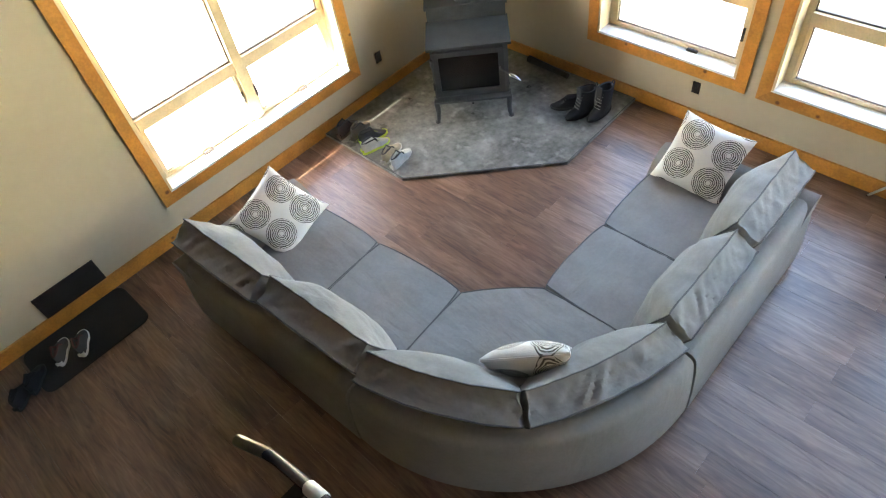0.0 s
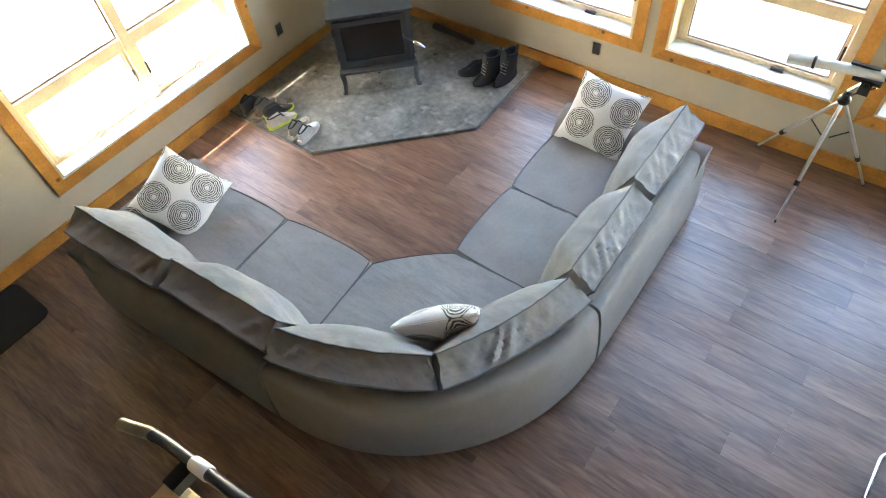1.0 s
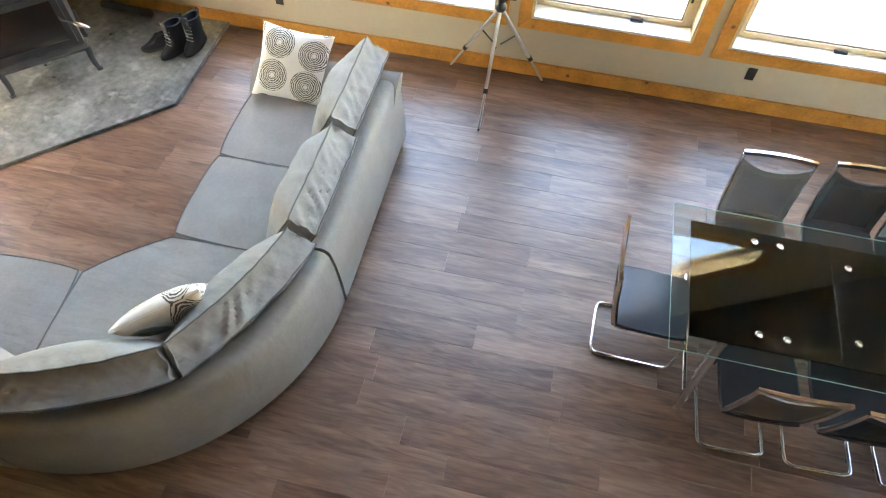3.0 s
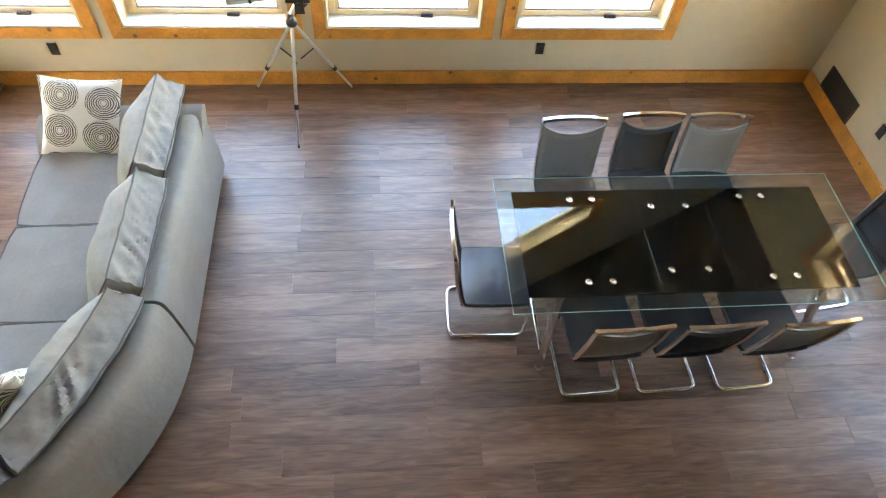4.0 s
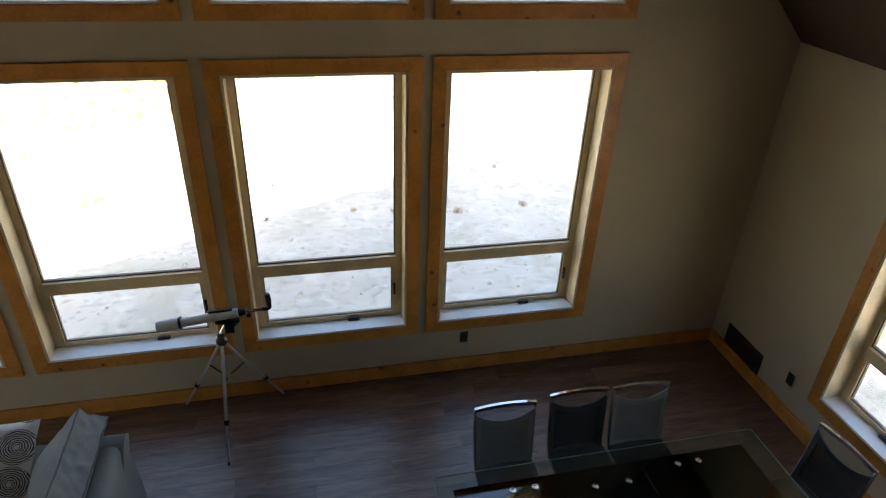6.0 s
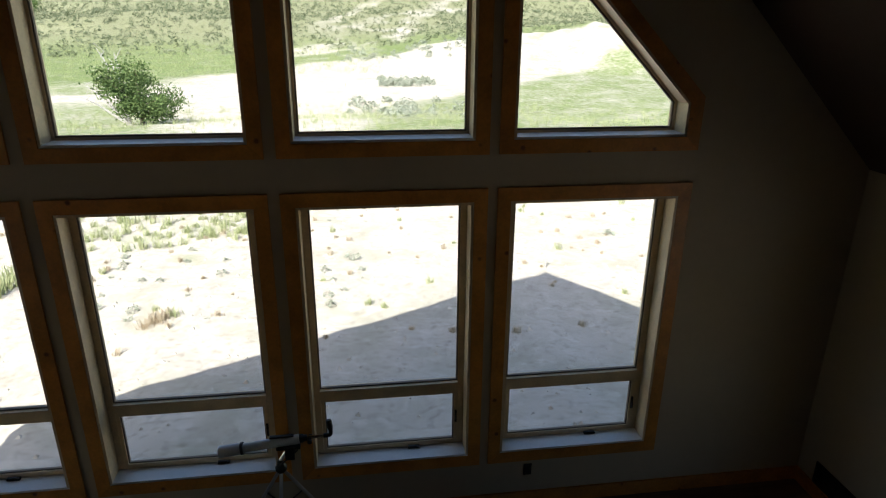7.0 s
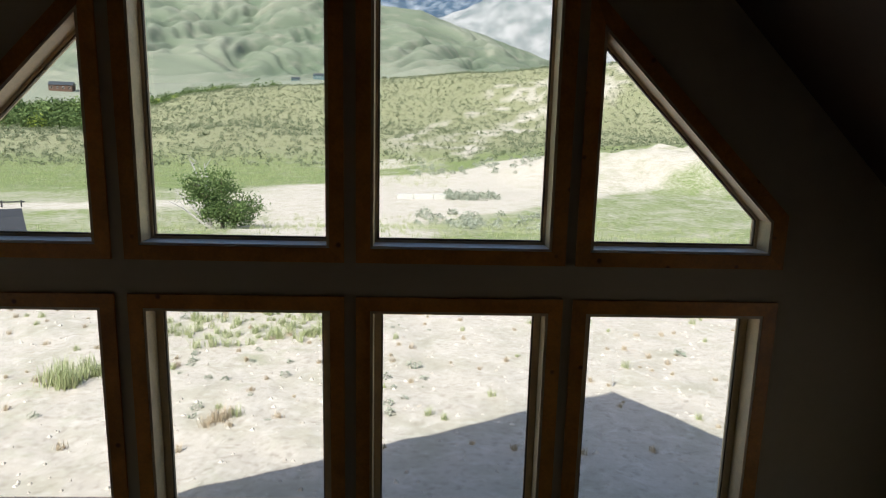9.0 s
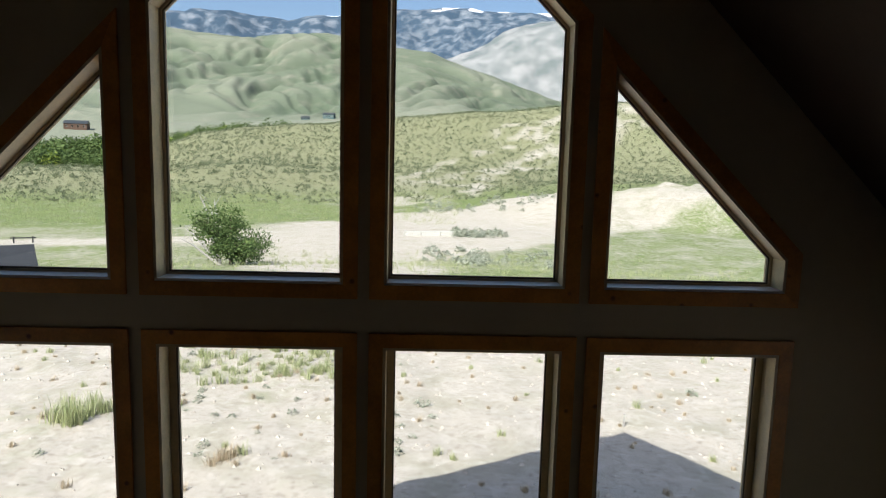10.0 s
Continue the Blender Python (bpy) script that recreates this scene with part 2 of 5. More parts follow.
# ---- the room ----
XW, XE, YN, YS = -5.22, 4.385, 5.50, -4.2
XC, EAVE, TH = -0.356, 3.05, 0.22
RIDGE = EAVE + (XE - XC)
north = lambda u, v, d: (u, YN + d, v)
west = lambda u, v, d: (XW - d, u, v)
east = lambda u, v, d: (XE + d, u, v)
COLS = ((-3.48, -2.11), (-1.805, -0.465), (-0.17, 1.14), (1.425, 2.76))
SL_R, SL_L = 6.36, 7.07                  # slope lines of the gable glass: z = SL_R - x and z = SL_L + x
low_open = [rect(a, b, 0.59, 2.885) for a, b in COLS]
up_open = []
for a, b in COLS:
    slope = (lambda u: SL_L + u) if b < 0 else (lambda u: SL_R - u)
    up_open.append([(a, 3.35), (b, 3.35), (b, slope(b)), (a, slope(a))])
side_w = rect(1.705, 3.795, 0.49, 2.47)
side_e = rect(1.97, 4.06, 0.49, 2.47)
T = 0.004
gable = [(XW - TH, -0.3), (XE + TH, -0.3), (XE + TH, EAVE), (XC, RIDGE + 0.1), (XW - TH, EAVE)]
tagged(part("wall_north", prism([gable] + low_open + up_open, north, 0, TH), M_WALL), "cream painted gable wall with two rows of windows", "wall", kind="structure")
tagged(part("wall_west", prism([rect(YS, YN, -0.3, EAVE + 0.1), side_w], west, 0, TH), M_WALL), "cream painted side wall with a pine-trimmed window", "wall", kind="structure")
tagged(part("wall_east", prism([rect(YS, YN, -0.3, EAVE + 0.1), side_e], east, 0, TH), M_WALL), "cream painted side wall with a pine-trimmed window", "wall", kind="structure")
tagged(part("wall_south", prism([gable], lambda u, v, d: (u, YS - d, v), 0, TH), M_BOARD), "unseen south gable wall, browned to cut bounce light", "wall", kind="structure")


M_BEAD = mat("dark_gasket", (0.22, 0.17, 0.12), 0.6)


def window(name, poly, place, label, transom=None, mullion=None):
    """Casing, jamb, frame, sashes and panes of one opening. transom: its height; mullion: its place along the wall."""
    w = empty(name, label, "window", kind="structure")
    oc, op = inset(poly, -0.105), inset(poly, -0.002)
    n = len(poly)
    for i in range(n):
        j = (i + 1) % n
        part("casing", prism([[op[i], op[j], oc[j], oc[i]]], place, -0.02, -0.001), M_PINE, w)
        ins = inset(poly, 0.02)
        if i == 0:
            part("window_sill", prism([[poly[i], poly[j], ins[j], ins[i]]], place, -0.016, TH - 0.05), M_SILL, w, "pale painted sill")
        else:
            part("jamb", prism([[poly[i], poly[j], ins[j], ins[i]]], place, -0.016, TH - 0.05), M_JAMB, w)
    fo, fi = inset(poly, 0.012), inset(poly, 0.038)
    if transom:
        (a, c), (b, d) = poly[0], poly[2]
        fi = rect(a + 0.072, b - 0.072, c + 0.034, d - 0.06)
    part("window_frame", prism([fo, fi], place, TH - 0.065, TH + 0.01), M_JAMB, w)
    us, vs = [p[0] for p in fi], [p[1] for p in fi]
    cells = [fi]
    if transom:
        u0, u1, v0, v1 = min(us), max(us), min(vs), max(vs)
        part("transom", prism([rect(u0, u1, transom - 0.045, transom + 0.045)], place, TH - 0.09, TH), M_JAMB, w)
        spans = [(u0, u1)]
        if mullion:
            part("mullion", prism([rect(mullion - 0.045, mullion + 0.045, v0, v1)], place, TH - 0.1, TH + 0.004), M_JAMB, w)
            spans = [(u0, mullion - 0.045), (mullion + 0.045, u1)]
        cells = []
        for a, b in spans:
            cells.append(rect(a, b, transom + 0.045, v1))
            sash = rect(a, b, v0, transom - 0.045)
            cells.append(inset(sash, 0.027))
            part("sash", prism([inset(sash, 0.003), inset(sash, 0.030)], place, TH - 0.07, TH - 0.02), M_JAMB, w)
    for c in cells:
        part("bead", prism([c, inset(c, 0.012)], place, TH - 0.055, TH - 0.03), M_BEAD, w)
        p = part("pane", prism([inset(c, 0.004)], place, TH - 0.042, TH - 0.038), M_PANE, w)
        p.visible_shadow = False
    return w


for k, (lo, up) in enumerate(zip(low_open, up_open)):
    window("window_%d" % (k + 1), lo, north, "pine-cased window with a lower awning sash", 1.20)
    window("window_%d" % (k + 5), up, north, "sloped gable window with dark wooden casing")
window("window_9", side_w, west, "wide pine-cased window with two awning sashes", 1.085, 2.78)
window("window_10", side_e, east, "wide pine-cased window with two awning sashes", 1.03, 3.0)

# floor
tagged(part("floor", box(XW, XE, YS, YN, -0.2, -0.006), M_GROOVE), "dark brown wood plank floor", "floor", kind="structure")

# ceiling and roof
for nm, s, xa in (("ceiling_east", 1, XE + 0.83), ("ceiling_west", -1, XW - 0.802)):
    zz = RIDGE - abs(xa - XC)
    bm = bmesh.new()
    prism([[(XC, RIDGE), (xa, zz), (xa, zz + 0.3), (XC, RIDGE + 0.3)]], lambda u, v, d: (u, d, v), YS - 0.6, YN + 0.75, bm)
    tagged(part(nm, bm, M_CEIL), "sloped ceiling of brown boards, darkened to cut bounce light", "ceiling", kind="structure")

# baseboards
for nm, bm in (("baseboard_north", box(XW + 0.02, XE - 0.02, YN - 0.02, YN - 0.001, 0.0, 0.14)), ("baseboard_west", box(XW + 0.001, XW + 0.02, YS, YN - 0.001, 0.0, 0.14)), ("baseboard_east", box(XE - 0.02, XE - 0.001, YS, YN - 0.001, 0.0, 0.14))):
    tagged(part(nm, bm, M_PINE, bevel=0.003), "knotty pine baseboard", "baseboard", kind="structure")

# ---- more mesh helpers ----
def fillet(pts, r, n=5, closed=False):
    """Rounds the corners of a polyline."""
    P = [Vector(p) for p in pts]
    out, N = [], len(P)
    for i, p in enumerate(P):
        if not closed and i in (0, N - 1):
            out.append(p)
            continue
        a, b = P[i - 1] - p, P[(i + 1) % N] - p
        d = min(r, a.length * 0.48, b.length * 0.48)
        s, e = p + a.normalized() * d, p + b.normalized() * d
        out += [s.lerp(p, k / n).lerp(p.lerp(e, k / n), k / n) for k in range(n + 1)]
    return out


def tube(pts, r, seg=10, closed=False, bm=None, r2=None):
    """A round tube along a polyline, capped; r2: the radius at its end."""
    bm = bm or bmesh.new()
    P = [Vector(p) for p in pts]
    N = len(P)
    side, rings = None, []
    for i, p in enumerate(P):
        t = (P[(i + 1) % N] - P[i - 1]) if closed else (P[min(i + 1, N - 1)] - P[max(i - 1, 0)])
        t.normalize()
        if side is None:
            side = t.orthogonal().normalized()
        side = (side - t * side.dot(t)).normalized()
        up = t.cross(side)
        rr = r if r2 is None else r + (r2 - r) * i / (N - 1)
        rings.append([bm.verts.new(p + (side * math.cos(a) + up * math.sin(a)) * rr) for a in (2 * math.pi * k / seg for k in range(seg))])
    for i in range(N if closed else N - 1):
        a, b = rings[i], rings[(i + 1) % N]
        for k in range(seg):
            bm.faces.new((a[k], a[(k + 1) % seg], b[(k + 1) % seg], b[k]))
    if not closed:
        bm.faces.new(rings[0][::-1])
        bm.faces.new(rings[-1])
    return bm


def lathe(profile, seg=20, bm=None, m=None):
    """A solid turned round z from (radius, height) pairs."""
    bm = bm or bmesh.new()
    m = m or Matrix()
    rings = [[bm.verts.new(m @ Vector((max(r, 1e-4) * math.cos(2 * math.pi * k / seg), max(r, 1e-4) * math.sin(2 * math.pi * k / seg), z))) for k in range(seg)] for r, z in profile]
    for a, b in zip(rings, rings[1:]):
        for k in range(seg):
            bm.faces.new((a[k], a[(k + 1) % seg], b[(k + 1) % seg], b[k]))
    bm.faces.new(rings[0][::-1])
    bm.faces.new(rings[-1])
    return bm


def sweep(profile, path, bm=None):
    """A closed 2D profile (offset to the inner side, height) along a path of (point, inner direction) pairs."""
    bm = bm or bmesh.new()
    rings = [[bm.verts.new((p[0] + q[0] * o, p[1] + q[1] * o, z)) for o, z in profile] for p, q in path]
    n = len(profile)
    for a, b in zip(rings, rings[1:]):
        for k in range(n):
            bm.faces.new((a[k], a[(k + 1) % n], b[(k + 1) % n], b[k]))
    bm.faces.new(rings[0][::-1])
    bm.faces.new(rings[-1])
    return bm


def puff(L, H, T, where, seed, n=20, pinch=0.10, full=0.35, wrinkle=0.008, knife=False, fold=0.0, ear=0.0, flat_back=False):
    """The mesh of a stuffed cushion L x H x T; where(x, y, z) lays it out (z is the thickness). knife: thin edges, as on a throw pillow."""
    bm = bmesh.new()
    bmesh.ops.create_cube(bm, size=2.0)
    bmesh.ops.subdivide_edges(bm, edges=bm.edges[:], cuts=n, use_grid_fill=True)

    def put(u, v, w):
        e = (1 - abs(u) ** 2.6) * (1 - abs(v) ** 2.6)
        if knife:
            t = T / 2 * (0.10 + 0.90 * max(0, (1 - u * u) * (1 - v * v)) ** 0.42)
        else:
            t = T / 2 * ((1 - full) + full * e * (0.12 if flat_back and w > 0 else 1))
        x, y = L / 2 * u * (1 - pinch * (1 - v * v) * u * u * (1 if knife else -0.25)), H / 2 * v * (1 - pinch * (1 - u * u) * v * v * (1 if knife else -0.25))
        if not knife:
            c = (u * v) ** 4
            x, y = x * (1 - 0.03 * c), y * (1 - 0.03 * c)
            y += ear * H * abs(u) ** 9 * max(0.0, v) ** 3 * (1 - w) / 2 - 0.6 * ear * H * (1 - w * w) * max(0.0, v) ** 8
            s = 1 + 0.02 * (1 - w * w)
            x, y = x * s, y * s
        if fold and v > 0.99:
            y -= fold * (1 - w ** 4) * (1.2 - 2.4 * abs(noise.noise(Vector((x * 11 + 0.8 * w, seed * 1.7, w * 0.35)))) + 0.5 * noise.noise(Vector((x * 26 - 1.3 * w, seed, w * 0.5))))
        if fold and abs(u) > 0.99:
            x -= u * fold * 1.6 * (1 - w ** 4) * (0.6 + noise.noise(Vector((y * 12, seed, w))))
        q = Vector((x * 5 + seed, y * 5, w * 0.6))
        crease = noise.fractal(Vector((q.x * 0.55, q.y * 1.6, seed + w)), 1.0, 2.0, 3)
        edge = max(abs(u), abs(v))
        near = edge ** 5 * (1 - 0.8 * edge ** 40)
        along = x if abs(v) > abs(u) else y
        puck = noise.noise(Vector((along * 13, seed * 3.1 + w, 0.3))) * near * 1.5 * (0 if knife else 1)
        if not knife and edge > 0.99:
            g = 1 + 1.1 * wrinkle * noise.noise(Vector((along * 13, seed * 2.3, w * 1.5))) * (1 - w * w)
            x, y = x * g, y * g
        z = w * t + wrinkle * ((noise.noise(q) + 0.8 * crease) * (1 - 0.85 * max(abs(u), abs(v)) ** 6) + puck) * (1.0 if abs(w) > 0.9 else 0.6)
        return Vector(where(x, y, z))
    for v in bm.verts:
        v.co = put(*v.co)
    loops = []
    m = n + 1
    ring = [(-1 + 2 * i / m, -1) for i in range(m)] + [(1, -1 + 2 * i / m) for i in range(m)] + [(1 - 2 * i / m, 1) for i in range(m)] + [(-1, 1 - 2 * i / m) for i in range(m)]
    for w in ((0,) if knife else (-1, 1)):
        loops.append([put(u, v, w) for u, v in ring])
    return bm, loops


def cushion(name, L, H, T, where, seed, parent, material, pipe=None, **kw):
    bm, loops = puff(L, H, T, where, seed, **kw)
    ob = part(name, bm, material, parent, smooth=True)
    if pipe:
        for lp in loops:
            part("piping", tube(lp, 0.0055, 6, True), pipe, ob, smooth=True)
    return ob


# ---- special materials ----
def ring_fabric():
    """Off-white cloth printed with hand-drawn concentric rings."""
    m = mat("ring_print_cloth", (0.72, 0.70, 0.64), 0.9, vary=0.04, bump=0.2, bump_scale=500)
    nt = m.node_tree
    bs = nt.nodes["Principled BSDF"]
    base = bs.inputs["Base Color"].links[0].from_socket
    tc = nt.nodes.new("ShaderNodeTexCoord")
    vo = nt.nodes.new("ShaderNodeTexVoronoi")
    vo.voronoi_dimensions = "2D"
    vo.inputs["Scale"].default_value, vo.inputs["Randomness"].default_value = 3.9, 0.12
    mp = nt.nodes.new("ShaderNodeMapping")
    mp.inputs["Rotation"].default_value = (0, 0, 0.16)
    mp.inputs["Location"].default_value = (0.13, 0.14, 0)
    nt.links.new(tc.outputs["Object"], mp.inputs[0])
    nt.links.new(mp.outputs[0], vo.inputs["Vector"])
    ns = nt.nodes.new("ShaderNodeTexNoise")
    ns.inputs["Scale"].default_value, ns.inputs["Detail"].default_value = 26, 4
    nt.links.new(tc.outputs["Object"], ns.inputs["Vector"])

    def math_node(op, a, b=None, c=None):
        n = nt.nodes.new("ShaderNodeMath")
        n.operation = op
        for i, v in enumerate((a, b, c)):
            if v is None:
                continue
            if isinstance(v, (int, float)):
                n.inputs[i].default_value = v
            else:
                nt.links.new(v, n.inputs[i])
        return n.outputs[0]
    d = math_node("ADD", vo.outputs["Distance"], math_node("MULTIPLY", math_node("SUBTRACT", ns.outputs[0], 0.5), 0.085))
    wave = math_node("SINE", math_node("MULTIPLY", d, 118.0))
    line = math_node("GREATER_THAN", wave, -0.1)
    inside = math_node("LESS_THAN", vo.outputs["Distance"], 0.445)
    hole = math_node("GREATER_THAN", vo.outputs["Distance"], 0.065)
    f = math_node("MULTIPLY", math_node("MULTIPLY", line, inside), hole)
    mx = nt.nodes.new("ShaderNodeMix")
    mx.data_type = "RGBA"
    nt.links.new(f, mx.inputs[0])
    nt.links.new(base, mx.inputs[6])
    mx.inputs[7].default_value = (0.10, 0.088, 0.072, 1)
    nt.links.new(mx.outputs[2], bs.inputs["Base Color"])
    return m


def see_through(m, amount):
    """Makes a woven material let that share of light through."""
    nt = m.node_tree
    tr = nt.nodes.new("ShaderNodeBsdfTransparent")
    mx = nt.nodes.new("ShaderNodeMixShader")
    mx.inputs[0].default_value = amount
    nt.links.new(nt.nodes["Principled BSDF"].outputs[0], mx.inputs[1])
    nt.links.new(tr.outputs[0], mx.inputs[2])
    nt.links.new(mx.outputs[0], nt.nodes["Material Output"].inputs[0])
    return m


M_RING = ring_fabric()
M_PIPE = mat("piping_cord", (0.12, 0.12, 0.12), 0.9)
M_DARKGAP = mat("dark_lining", (0.03, 0.03, 0.03), 0.9)
M_MESH_GREY = see_through(mat("grey_mesh", (0.17, 0.17, 0.165), 0.7, vary=0.06, bump=0.3, bump_scale=900), 0.22)
M_MESH_BLACK = see_through(mat("black_mesh", (0.025, 0.025, 0.028), 0.7, vary=0.06, bump=0.3, bump_scale=900), 0.22)
M_BAND_GREY = mat("grey_band", (0.16, 0.16, 0.15), 0.7)
M_BAND_BLACK = mat("black_band", (0.022, 0.022, 0.024), 0.6)
M_SEAT = mat("black_leatherette", (0.05, 0.058, 0.070), 0.24, vary=0.05, scale=3, spec=0.8, bump=0.05, bump_scale=250)
M_BLACKGLASS = mat("black_glass", (0.008, 0.006, 0.005), 0.04, vary=0.05, spec=0.3)
M_BLACKGLASS.node_tree.nodes["Map Range"].inputs[3].default_value = 0.01
M_BLACKGLASS.node_tree.nodes["Map Range"].inputs[4].default_value = 0.03
M_CLEAR = glass("clear_glass", (0.90, 0.95, 0.93), base=0.045)
M_EDGE = mat("green_glass_edge", (0.35, 0.55, 0.48), 0.15, vary=0.05)
M_ALU = mat("brushed_aluminium", (0.62, 0.62, 0.61), 0.35, 0.9, vary=0.05)
M_WHITE = mat("white_enamel", (0.62, 0.63, 0.63), 0.3, vary=0.04)
M_DARKSTEEL = mat("black_steel", (0.035, 0.035, 0.037), 0.4, vary=0.12, scale=8)
M_FIREGLASS = mat("stove_glass", (0.012, 0.010, 0.009), 0.08, vary=0.3, scale=8)
M_RUBBER = mat("black_rubber", (0.018, 0.018, 0.018), 0.8, bump=0.3, bump_scale=200)
M_BROWNPLATE = mat("brown_plate", (0.028, 0.020, 0.016), 0.4)
M_SHOE = {k: mat("shoe_" + k, c, 0.75, vary=0.12, scale=20, bump=0.2, bump_scale=300) for k, c in
          {"brown": (0.085, 0.072, 0.058), "grey": (0.27, 0.27, 0.25), "dark": (0.035, 0.035, 0.037), "lime": (0.42, 0.55, 0.05), "pale": (0.45, 0.44, 0.40), "maroon": (0.07, 0.022, 0.022), "white": (0.62, 0.62, 0.60), "tan": (0.26, 0.23, 0.17), "black": (0.014, 0.014, 0.016)}.items()}


# ---- sectional sofa ----
SC, SR = Vector((-2.5, 2.84)), 1.51          # centre and outer radius of the curved corner
BACK = [(0.03, 0.045), (0.0, 0.07), (0.004, 0.25), (0.022, 0.48), (0.04, 0.595), (0.052, 0.628), (0.075, 0.648), (0.105, 0.655), (0.165, 0.65), (0.205, 0.63), (0.28, 0.46), (0.30, 0.30), (0.30, 0.045)]


def section(name, label):
    return empty(name, label, "sofa", group="sectional sofa")


def feet(parent, spots):
    for x, y in spots:
        part("foot", lathe([(0.022, 0.0), (0.03, 0.05)], 10, m=Matrix.Translation((x, y, 0))), M_BLACK, parent)


PLUMP = dict(full=0.53, wrinkle=0.018, fold=0.014, ear=0.022, flat_back=True, n=38)     # the boxed, soft back cushions


def lean(y, z, degrees):
    """Distance from the outer back and height, for a back cushion's own height y and thickness z (positive to the back)."""
    t = radians(degrees)
    k = y + 0.21
    return 0.412 - k * math.sin(t) - z * math.cos(t), 0.47 + k * math.cos(t) - z * math.sin(t)


def straight(name, label, place, L, arm_at_start, seed):
    """A two-seat section in local axes: x along the seats, the outer back face on y = 0, the seats towards +y."""
    s = section(name, label)
    s.matrix_basis = place
    a0 = 0.315 if arm_at_start else 0.0
    a1 = L - (0.0 if arm_at_start else 0.30)
    part("back_panel", sweep(BACK, [((x, 0), (0, 1)) for x in np.linspace(0.13 if arm_at_start else 0.004, L - (0.004 if arm_at_start else 0.13), 8)]), M_SOFA, s, smooth=True)
    part("base", box(a0 - 0.06 if arm_at_start else 0.006, a1 + 0.06 if not arm_at_start else L - 0.006, 0.28, 1.10, 0.05, 0.32), M_SOFA, s, bevel=0.02)
    # flared arm with a rounded top
    x_in = a0 if arm_at_start else a1
    sg = 1 if arm_at_start else -1
    prof = [(0.06, 0.05), (0.0, 0.05), (-0.05, 0.25), (-0.14, 0.45), (-0.225, 0.565), (-0.25, 0.615), (-0.21, 0.65), (-0.13, 0.645), (-0.04, 0.58), (0.06, 0.45)]
    bm = bmesh.new()
    rings = []
    for y in np.linspace(0.03, 1.17, 9):
        k = max(0.0, (y - 1.0) / 0.17)
        rings.append([bm.verts.new((x_in + sg * (o + 0.05 * k * k * (z > 0.3)), y, z if z < 0.06 else z - 0.03 * k * k + 0.02 * (1 - y))) for o, z in prof])
    for a, b in zip(rings, rings[1:]):
        for i in range(len(prof)):
            bm.faces.new((a[i], a[(i + 1) % len(prof)], b[(i + 1) % len(prof)], b[i]))
    bm.faces.new(rings[0][::-1])
    bm.faces.new(rings[-1])
    part("arm", bm, M_SOFA, s, smooth=True, bevel=0.012)
    w = (a1 - a0) / 2
    for i in range(2):
        cx = a0 + w * (i + 0.5)
        cushion("seat_cushion", w - 0.006, 0.99, 0.17, lambda x, y, z, cx=cx: (cx + x, 0.655 + y, 0.395 + z + 0.02 * (y > 0) * 0), seed + i, s, M_SOFA, M_PIPE, full=0.18, wrinkle=0.009)
        cx = L * (i + 0.5) / 2 + (0.02 if arm_at_start else -0.02)

        def lay(x, y, z, cx=cx, i=i):
            d, h = lean(y, z, 31 - 2 * i)
            return (cx + x + 0.02 * math.sin(3 * y + i), d + 0.01 * i, h)
        cushion("back_cushion", L / 2 - 0.02, 0.43, 0.41, lay, seed + 5 + i, s, M_SOFA, M_PIPE, **PLUMP)
    feet(s, [(x, y) for x in (0.3, L - 0.3) for y in (0.12, 1.0)])
    return s


straight("sofa_section", "grey upholstered two-seat sofa section with loose back cushions", pose(-4.40, 1.215, 0, 0, 0, 3.2), 1.905, True, 3.0)
sr = straight("sofa_section", "grey upholstered two-seat sofa section beside the hearth", pose(-0.985, 2.85, 0, 0, 0, 90), 1.73, False, 21.0)

corner = section("sofa_corner_section", "curved grey upholstered corner section of the sofa")
arc = [((SC.x + SR * math.sin(a), SC.y - SR * math.cos(a)), (-math.sin(a), math.cos(a))) for a in np.linspace(radians(0.3), radians(89.7), 30)]
part("back_panel", sweep(BACK, arc), M_SOFA, corner, smooth=True)
inner = [(SC.x + 1.22 * math.sin(a), SC.y - 1.22 * math.cos(a)) for a in np.linspace(radians(1), radians(89), 16)]
part("base", prism([[(SC.x + 0.01, SC.y - 0.42)] + inner + [(SC.x + 0.41, SC.y - 0.02)]], lambda u, v, d: (u, v, d), 0.05, 0.32), M_SOFA, corner)


def wedge(x, y, z):
    """Seat of the corner: x in -0.5..0.5 runs round the corner, y in -0.5..0.5 from the front edge to the back."""
    t = x + 0.5
    a = radians(90) * t
    f = Vector((-0.055, -0.39)).lerp(Vector((0.375, -0.004)), t)
    b = Vector((math.sin(a), -math.cos(a))) * 1.18
    p = SC + f.lerp(b, y + 0.5)
    return (p.x, p.y, 0.395 + z)


cushion("seat_cushion", 0.985, 1.0, 0.17, wedge, 40.0, corner, M_SOFA, M_PIPE, full=0.18, wrinkle=0.006, n=24)
for i in range(2):
    def bent(x, y, z, i=i):
        a = radians(22.7 + 44.6 * i) + x / 1.29
        d, h = lean(y, z, 32)
        r = SR - d - 0.05 * (1 - (2 * x) ** 2) + 0.02
        return (SC.x + r * math.sin(a), SC.y - r * math.cos(a), h)
    cushion("back_cushion", 0.99, 0.43, 0.42, bent, 50.0 + 7 * i, corner, M_SOFA, M_PIPE, **PLUMP)
feet(corner, [(-2.4, 1.45), (-1.1, 2.7), (-1.5, 1.9)])


